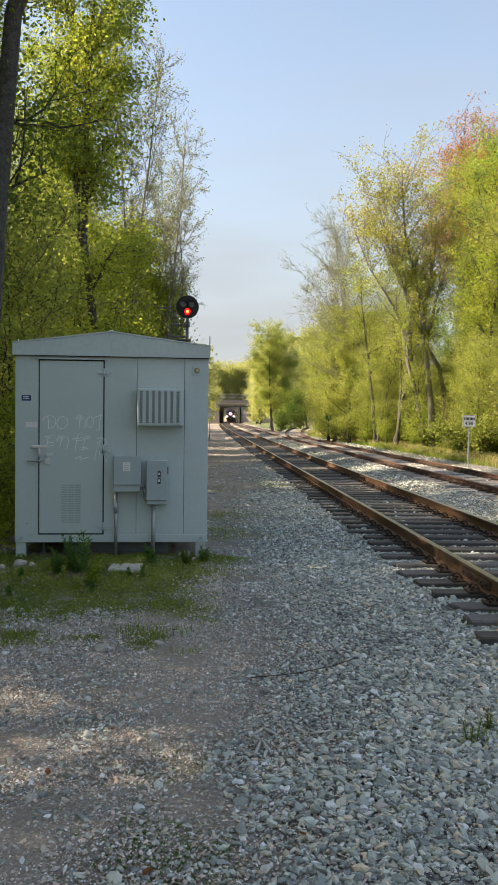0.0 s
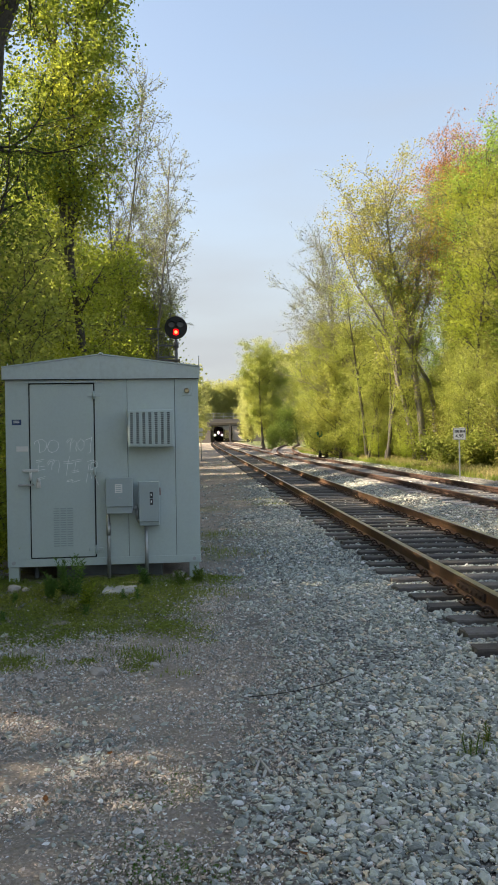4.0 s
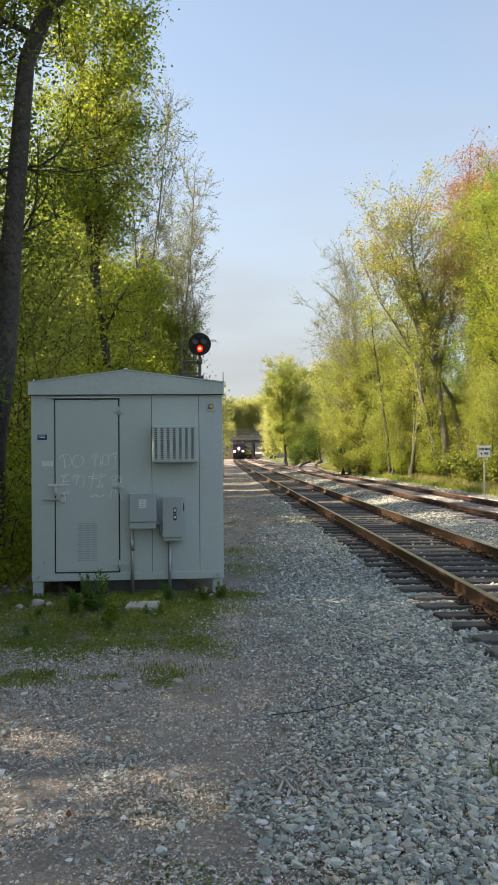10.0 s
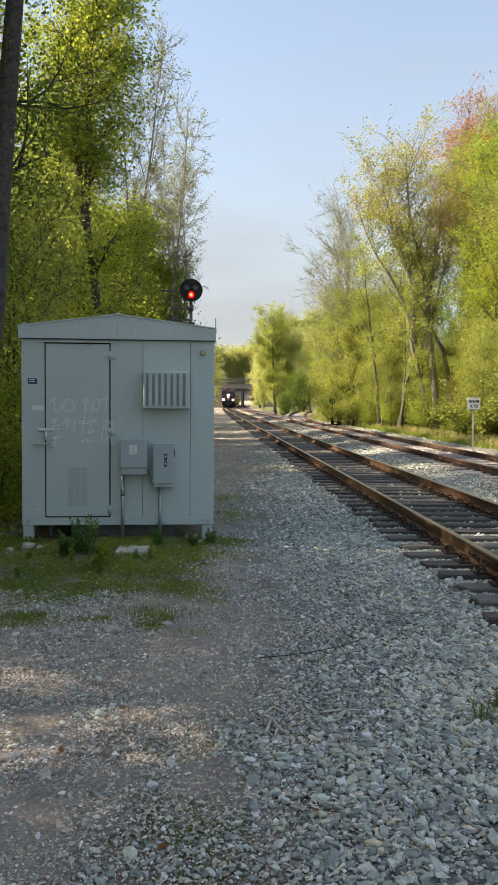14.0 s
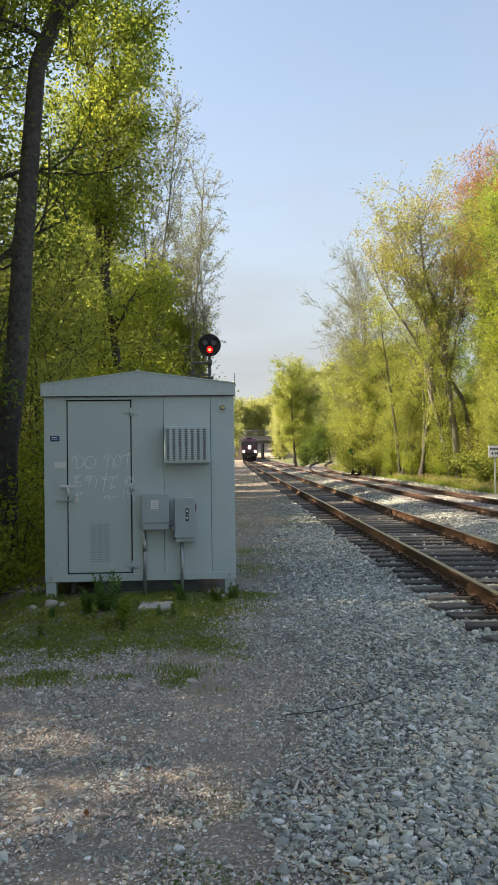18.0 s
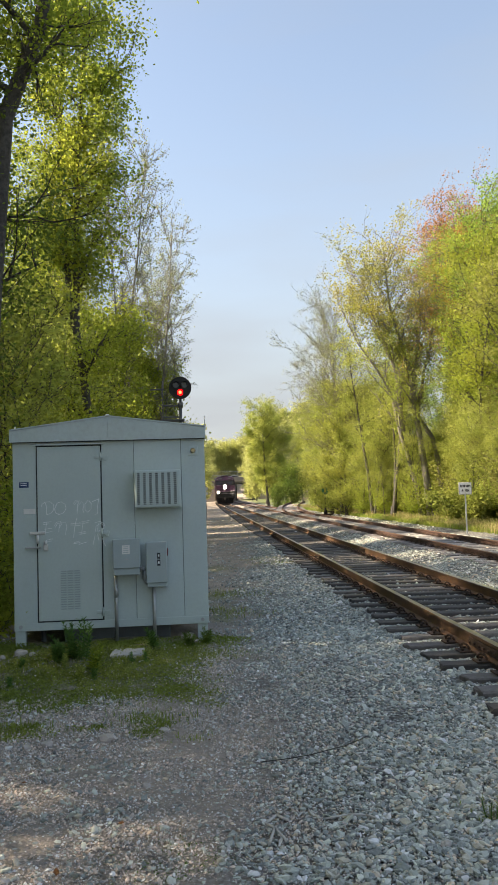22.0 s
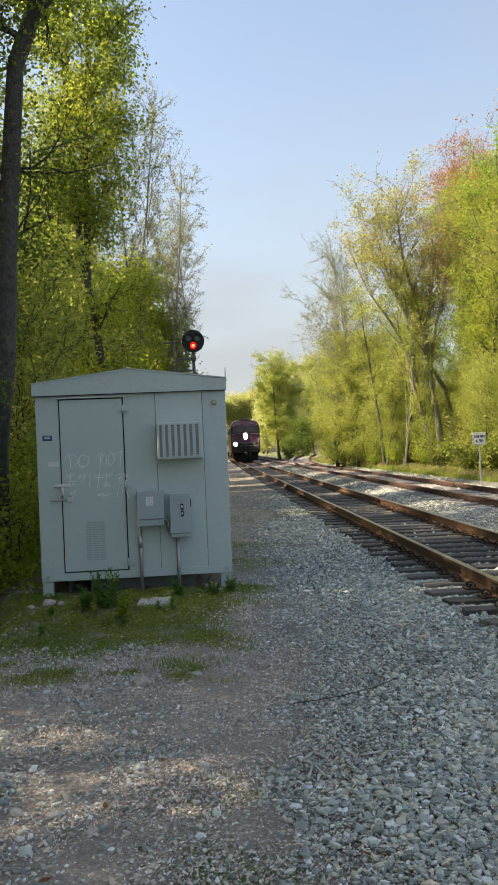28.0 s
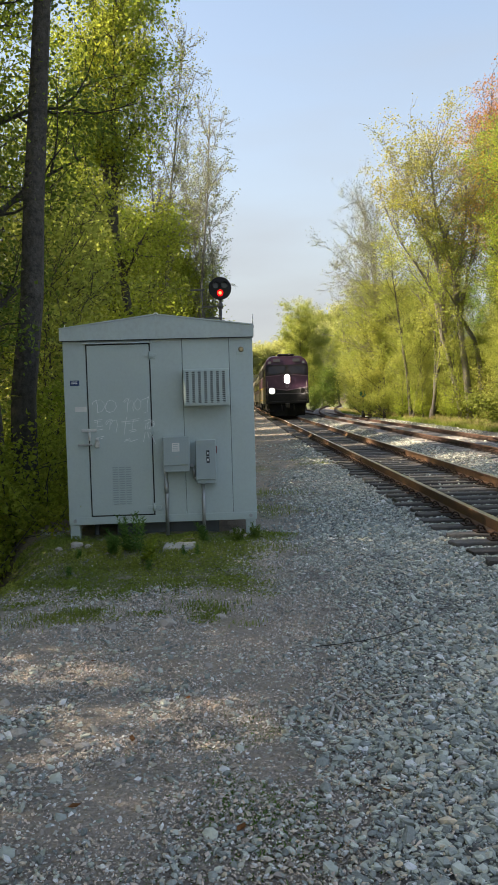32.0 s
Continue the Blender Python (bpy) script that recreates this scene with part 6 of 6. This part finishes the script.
for k in range(44):
    y = rng.uniform(345, 410)
    again((far_a, far_b)[k % 2], rng.uniform(2, 62), y, rng.uniform(0, 360), rng.uniform(0.8, 1.1))
for k in range(34):
    y = 352 + 1.6 * k
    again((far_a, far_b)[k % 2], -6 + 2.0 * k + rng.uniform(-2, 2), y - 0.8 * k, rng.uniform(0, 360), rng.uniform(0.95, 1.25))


# ---- undergrowth, weeds and grass ----
def make_shrub(name, at, label, leaf, seed, height, spread, leaves, size, stems=7, group="", bark=None):
    rng = np.random.default_rng(seed)
    segs, tips = [], []
    for k in range(stems):
        a = 6.28 * k / stems + rng.uniform(-0.4, 0.4)
        st = bough(rng, (0.1 * math.cos(a), 0.1 * math.sin(a), -0.15), (math.cos(a) * 0.55, math.sin(a) * 0.55, 1), height * rng.uniform(0.7, 1.05), -0.02, 6, 0.12)
        grow(rng, st, 0.018, 0.005, segs)
        for j in range(9):
            q = st[1 + j % 6]
            tw = bough(rng, q, rng.normal(0, 1, 3) + (0, 0, 0.5), spread * rng.uniform(0.3, 0.8), 0.0, 3, 0.2)
            grow(rng, tw, 0.007, 0.003, segs)
            tips += tw[1:]
    tips = np.array(tips)
    w = rng.random(len(tips)) ** 2 + 0.03
    c = tips[rng.choice(len(tips), leaves, p=w / w.sum())] + rng.normal(0, 0.13 * spread, (leaves, 3))
    c = c[c[:, 2] > 0.02]
    t = empty(name, pose(at[0], at[1], float(ground_z(*at)) - 0.03), label, "shrub", group)
    v, f = tubes(segs, 5)
    mesh_np("trunk", v, f, bark or M_BARK, t, smooth=True)
    v, f = leaf_cards(rng, c, size)
    mesh_np("foliage", v, f, leaf, t)
    return t


GU = "undergrowth along the wood's edge"
sh_a = make_shrub("shrub", (12.4, 33.0), "rounded green shrub at the wood's edge", M_LEAF_V, 2, 2.1, 1.3, 7000, 0.06, group=GU)
sh_b = make_shrub("shrub", (12.6, 27.2), "brownish half-bare shrub on the verge", M_LEAF_B, 6, 2.6, 1.5, 4500, 0.055, group=GU)
sh_c = make_shrub("shrub", (-2.95, 11.2), "leafy undergrowth bush beside the shed", M_LEAF, 14, 1.9, 1.1, 9000, 0.034, group=GU)
rng = random.Random(77)
for k in range(26):
    y = 22 + 2.0 * k + rng.uniform(-0.8, 0.8)
    x = track_x(y) + SPACING + 4.6 + rng.uniform(0, 1.6) + 0.02 * y
    again(sh_b if k % 4 == 1 else sh_a, x, y, rng.uniform(0, 360), rng.uniform(0.7, 1.15))
for k in range(18):
    y = 24 + 2.8 * k
    again(sh_a if k % 3 else sh_b, track_x(y) + SPACING + 7.5 + rng.uniform(0, 2.2), y, rng.uniform(0, 360), rng.uniform(1.0, 1.5))
for x, y, s in ((-3.3, 10.0, 0.9), (-3.8, 11.6, 1.1), (-2.75, 12.9, 1.2), (-3.3, 14.0, 1.3), (-4.4, 10.6, 1.2), (-2.6, 14.6, 1.2), (-4.2, 13, 1.4), (-2.5, 16, 1.2), (-2.4, 18.5, 1.3), (-2.2, 21.5, 1.3), (-1.9, 25, 1.3), (-3.1, 19.5, 1.4), (-5.2, 12, 1.3)):
    again(sh_c, x, y, rng.uniform(0, 360), s)


def blades(name, label, x, y, height, width, material, seed, category="grass", kind="stuff", lean=0.35):
    """Grass: one bent, pointed blade of three triangles at each place."""
    rng = np.random.default_rng(seed)
    n = len(x)
    a = rng.uniform(0, 6.283, n)
    h = height * rng.uniform(0.5, 1.3, n)
    d = np.stack([np.cos(a), np.sin(a), np.zeros(n)], 1)
    s = np.stack([-np.sin(a), np.cos(a), np.zeros(n)], 1) * (width * rng.uniform(0.7, 1.3, n))[:, None]
    p = np.stack([x, y, ground_z(x, y) - 0.01], 1)
    l1, l2 = rng.uniform(0.05, 0.25, n)[:, None] * lean * 2, rng.uniform(0.3, 1.0, n)[:, None] * lean * 2
    up = np.array([0, 0, 1.0])
    m = p + up * (h * 0.55)[:, None] + d * (h[:, None] * l1)
    t = p + up * h[:, None] * (1 - 0.25 * l2) + d * (h[:, None] * l2)
    v = np.stack([p - s, p + s, m - s * 0.75, m + s * 0.75, t], 1).reshape(-1, 3)
    k = 5 * np.arange(n)[:, None]
    f = np.concatenate([k + [0, 1, 3], k + [0, 3, 2], k + [2, 3, 4]], 1).reshape(-1, 3)
    return tagged(mesh_np(name, v, f, material), label, category, kind=kind)


def lay_grass():
    r = np.random.default_rng(41)
    # by the shed
    n = 45000
    x, y = r.uniform(-2.6, 0.9, n), r.uniform(6.0, 10.0, n)
    turf = cover_of(x, y)[:, 1]
    k = (r.random(n) < 0.35 * turf * (0.2 + 0.8 * (wave(x, y, 6.0, 1.0) > 0))) & ~((y > 9.55) & (x > -1.9) & (x < 0.35))
    blades("shed_grass", "thin low grass in front of the shed", x[k], y[k], 0.045, 0.0028, M_GRASS, 42)
    # low clover and moss
    n = 150000
    x, y = r.uniform(-2.6, 0.9, n), r.uniform(5.8, 9.9, n)
    turf = cover_of(x, y)[:, 1]
    k = (r.random(n) < turf * (0.15 + 0.6 * smooth(-0.5, 0.5, wave(x, y, 5.0, 2.0) + 0.5 * wave(x, y, 13.0, 1.0)))) & ~((y > 9.62) & (x > -1.9) & (x < 0.35))
    x, y = x[k], y[k]
    c = np.stack([x, y, ground_z(x, y) + 0.004 + 0.03 * r.random(len(x)) ** 2 * (1 + wave(x, y, 8.0, 1.0))], 1)
    v, f = leaf_cards(r, c, 0.0105, 0.0)
    tagged(mesh_np("clover", v, f, M_GRASS), "low green clover and moss in front of the shed", "ground cover", kind="stuff")
    # across the tracks
    n = 60000
    y = r.uniform(16, 95, n)
    c = np.polyval(TRACK, y / 100)
    x = c + SPACING + 2.5 + np.abs(r.normal(0, 1.7, n))
    k = r.random(n) < 0.35 + 0.65 * (wave(x, y, 1.4) > -0.2)
    blades("verge_grass", "green grass on the far verge", x[k], y[k], 0.22, 0.008, M_GRASS, 43)
    n = 26000
    y = r.uniform(16, 90, n)
    c = np.polyval(TRACK, y / 100)
    x = c + SPACING + 2.7 + np.abs(r.normal(0, 1.1, n))
    k = wave(x, y, 1.1, 3.0) > 0.0
    blades("dry_verge_grass", "dry straw-coloured grass on the far verge", x[k], y[k], 0.38, 0.008, M_STRAW, 44)
    # tufts among the ballast and along the line
    xs, ys = [], []
    for cx, cy, s, m in ((-1.45, 6.35, 0.22, 300), (-1.2, 6.5, 0.12, 120), (-0.2, 6.55, 0.2, 260), (0.4, 8.75, 0.25, 400), (-1.9, 6.2, 0.2, 200), (0.05, 5.95, 0.1, 60), (2.55, 20.5, 0.35, 300), (2.3, 22, 0.3, 200), (0.95, 14.5, 0.4, 500), (0.6, 12.6, 0.3, 300), (1.7, 4.3, 0.12, 60), (0.9, 12.0, 0.3, 200)):
        xs.append(r.normal(cx, s, m))
        ys.append(r.normal(cy, s * 0.7, m))
    blades("grass_tufts", "small tufts of grass growing through gravel", np.concatenate(xs), np.concatenate(ys), 0.07, 0.003, M_GRASS, 45)
    # low creeping weeds in the ballast near the camera
    x, y = r.normal(0.04, 0.13, 2600), r.normal(3.5, 0.4, 2600)
    x, y = np.append(x, r.normal(-0.25, 0.3, 900)), np.append(y, r.normal(3.3, 0.5, 900))
    blades("creeping_weeds", "tiny creeping weeds between the stones", x, y, 0.02, 0.004, M_WEED, 46, "weeds", lean=0.9)


lay_grass()


def one_tube(points, r0, r1, sides=5):
    """A tapered tube along points in one piece."""
    p = np.array(points)
    a = np.arange(sides) * 2 * np.pi / sides
    r = np.linspace(r0, r1, len(p))[:, None]
    v = np.stack([p[:, :1] + r * np.cos(a), p[:, 1:2] + r * np.sin(a), p[:, 2:] + 0 * r * a], -1).reshape(-1, 3)
    k = np.arange(sides)
    q = np.stack([k, (k + 1) % sides, (k + 1) % sides + sides, k + sides], 1)
    return v, (q[None] + (sides * np.arange(len(p) - 1))[:, None, None]).reshape(-1, 4)


def make_weed(m, height, seed, leaf_len, material, label, whorls=13, stems=1):
    """A leafy weed: upright stems with whorls of narrow leaves."""
    r = np.random.default_rng(seed)
    w = empty("weed", m, label, "weed", "weeds in front of the shed")
    for s in range(stems):
        segs, lv, lf = [], [], []
        a = r.uniform(0, 6.28)
        st = bough(r, (0.012 * s * math.cos(a), 0.012 * s * math.sin(a), -0.03), (0.26 * math.cos(a) * (s > 0), 0.26 * math.sin(a) * (s > 0), 1), height * r.uniform(0.75, 1.1), 0, 6, 0.05)
        grow(r, st, 0.006, 0.002, segs)
        for i in range(whorls * 3):
            f = 0.12 + 0.88 * i / (whorls * 3)
            k = min(int(f * 6), 5)
            p = st[k] + (st[k + 1] - st[k]) * (f * 6 - k)
            az = 2.4 * i
            ln = leaf_len * (1.1 - 0.5 * f) * r.uniform(0.7, 1.2)
            d = np.array([math.cos(az), math.sin(az), 0.55 + 0.5 * f])
            d /= np.linalg.norm(d)
            q = np.array([-math.sin(az), math.cos(az), 0]) * ln * 0.15
            b = len(lv)
            lv += [p, p + d * ln * 0.45 + q, p + d * ln * 0.45 - q, p + d * ln * 0.95 - (0, 0, ln * 0.18)]
            lf += [(b, b + 1, b + 3), (b, b + 3, b + 2)]
        v, f = one_tube(st, 0.006, 0.002, 5)
        stem = mesh_np("stem", v, f, M_WEED, w)
        mesh_np("foliage", np.array(lv), lf, material, stem)
    return w


for x, y, h, s, ll, m, st, lb in ((-1.07, 8.75, 0.42, 1, 0.10, M_WEED, 12, "bushy dark green weed against the shed"), (-1.26, 8.75, 0.24, 2, 0.09, M_WEED, 8, "bushy dark green weed against the shed"), (-0.87, 8.3, 0.30, 3, 0.12, M_LEAF, 3, "bright green leafy weed in gravel"), (-0.97, 8.05, 0.16, 4, 0.09, M_LEAF_Y, 2, "bright green leafy weed in gravel"), (-1.18, 8.5, 0.16, 5, 0.07, M_LEAF_Y, 2, "pale yellow-green weed in thin grass"), (-0.28, 9.1, 0.24, 6, 0.10, M_WEED, 3, "bright green leafy weed in gravel"), (0.12, 9.15, 0.18, 7, 0.08, M_LEAF_D, 4, "low dark green weed by the shed"), (0.3, 9.35, 0.2, 8, 0.08, M_LEAF_D, 5, "low dark green weed by the shed"), (-0.5, 8.5, 0.15, 9, 0.07, M_WEED, 1, "small green weed in thin grass"), (-0.35, 8.45, 0.17, 10, 0.07, M_WEED, 1, "small green weed in thin grass"), (-1.65, 8.6, 0.14, 11, 0.07, M_WEED, 3, "small green weed in thin grass"), (-0.85, 8.0, 0.12, 12, 0.06, M_WEED, 2, "small green weed in thin grass"), (-1.62, 7.9, 0.12, 13, 0.06, M_WEED, 2, "small green weed in thin grass"), (1.62, 4.2, 0.17, 14, 0.045, M_LEAF_P, 3, "small pale weed among the ballast"), (1.80, 4.4, 0.14, 15, 0.045, M_LEAF_B, 2, "small weed among the ballast")):
    make_weed(pose(x, y, float(ground_z(x, y))), h, s, ll, m, lb, stems=st)


def stick(points, r, material, label):
    pts = [Vector((x, y, float(ground_z(x, y)) + z)) for x, y, z in points]
    o = pts[0].copy()
    b = bmesh.new()
    for a, c in zip(pts, pts[1:]):
        rod(a - o, c - o, r, r * 0.8, 6, b)
    ob = part("stick", b, material)
    ob.matrix_basis = Matrix.Translation(o)
    return tagged(ob, label, "stick", "fallen sticks")


M_DRIFT = mat("bleached_wood", (0.50, 0.48, 0.44), 0.9, var=((12.0, 0.5, (0.36, 0.33, 0.3)),))
stick(((0.51, 5.37, 0.022), (0.7, 5.38, 0.03), (0.86, 5.44, 0.026), (1.12, 5.56, 0.03), (1.34, 5.75, 0.024)), 0.0038, M_BARK, "long thin dark twig lying on gravel")
stick(((0.42, 4.12, 0.03), (0.47, 4.29, 0.035), (0.43, 4.37, 0.03), (0.50, 4.45, 0.04), (0.56, 4.39, 0.03)), 0.009, M_DRIFT, "short bleached bent stick on gravel")
stick(((0.51, 4.14, 0.03), (0.47, 4.29, 0.04)), 0.008, M_DRIFT, "short bleached bent stick on gravel")
stick(((1.15, 5.41, 0.03), (1.17, 5.28, 0.035), (1.12, 5.13, 0.03), (1.24, 5.10, 0.03)), 0.007, M_DRIFT, "bleached forked stick on gravel")
stick(((0.76, 4.38, 0.03), (0.89, 4.40, 0.035), (0.99, 4.39, 0.03), (1.03, 4.34, 0.03)), 0.0065, M_DRIFT, "pale straight stick on gravel")


def motions():
    times = [2.0 * k for k in range(17)]
    walk(loco, [(t, on_line(train_front(t), 17.0)) for t in times])
    for k, c in enumerate(coaches):
        walk(c, [(t, on_line(train_front(t) + 17.6 + 26.2 * k, 25.5)) for t in times])
    # last seconds: ditch lenses swing to an added dark back, standing in for flashing
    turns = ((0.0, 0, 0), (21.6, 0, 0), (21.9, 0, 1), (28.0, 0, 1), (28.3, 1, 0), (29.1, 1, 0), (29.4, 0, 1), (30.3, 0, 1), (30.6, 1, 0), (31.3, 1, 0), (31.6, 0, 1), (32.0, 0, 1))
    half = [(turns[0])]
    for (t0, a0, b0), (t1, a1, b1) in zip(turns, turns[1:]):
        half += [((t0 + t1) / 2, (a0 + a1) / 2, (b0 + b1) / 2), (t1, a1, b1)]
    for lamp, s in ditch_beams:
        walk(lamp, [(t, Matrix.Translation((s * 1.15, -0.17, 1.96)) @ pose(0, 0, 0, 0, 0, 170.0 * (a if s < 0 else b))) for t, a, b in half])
    # cars on the road over the bridge
    for car, when in ((car_b, 10.0), (car_a, 22.1)):
        walk(car, [(t, pose(19.6 + 9.0 * (t - when), 241.5 - 0.8 * (t - when), 6.25, 0, 0, -5)) for t in (0.0, 16.0, 32.0)])
    # wheels of the locomotive: 7.2 m/s on a radius of half a metre, rolling towards -y
    for w, y in loco_wheels:
        walk(w, [(0.1 * k, Matrix.Translation((0, y, 0.5)) @ pose(0, 0, 0, math.degrees(7.2 * 0.1 * k / 0.5), 0, 0)) for k in range(321)])


motions()
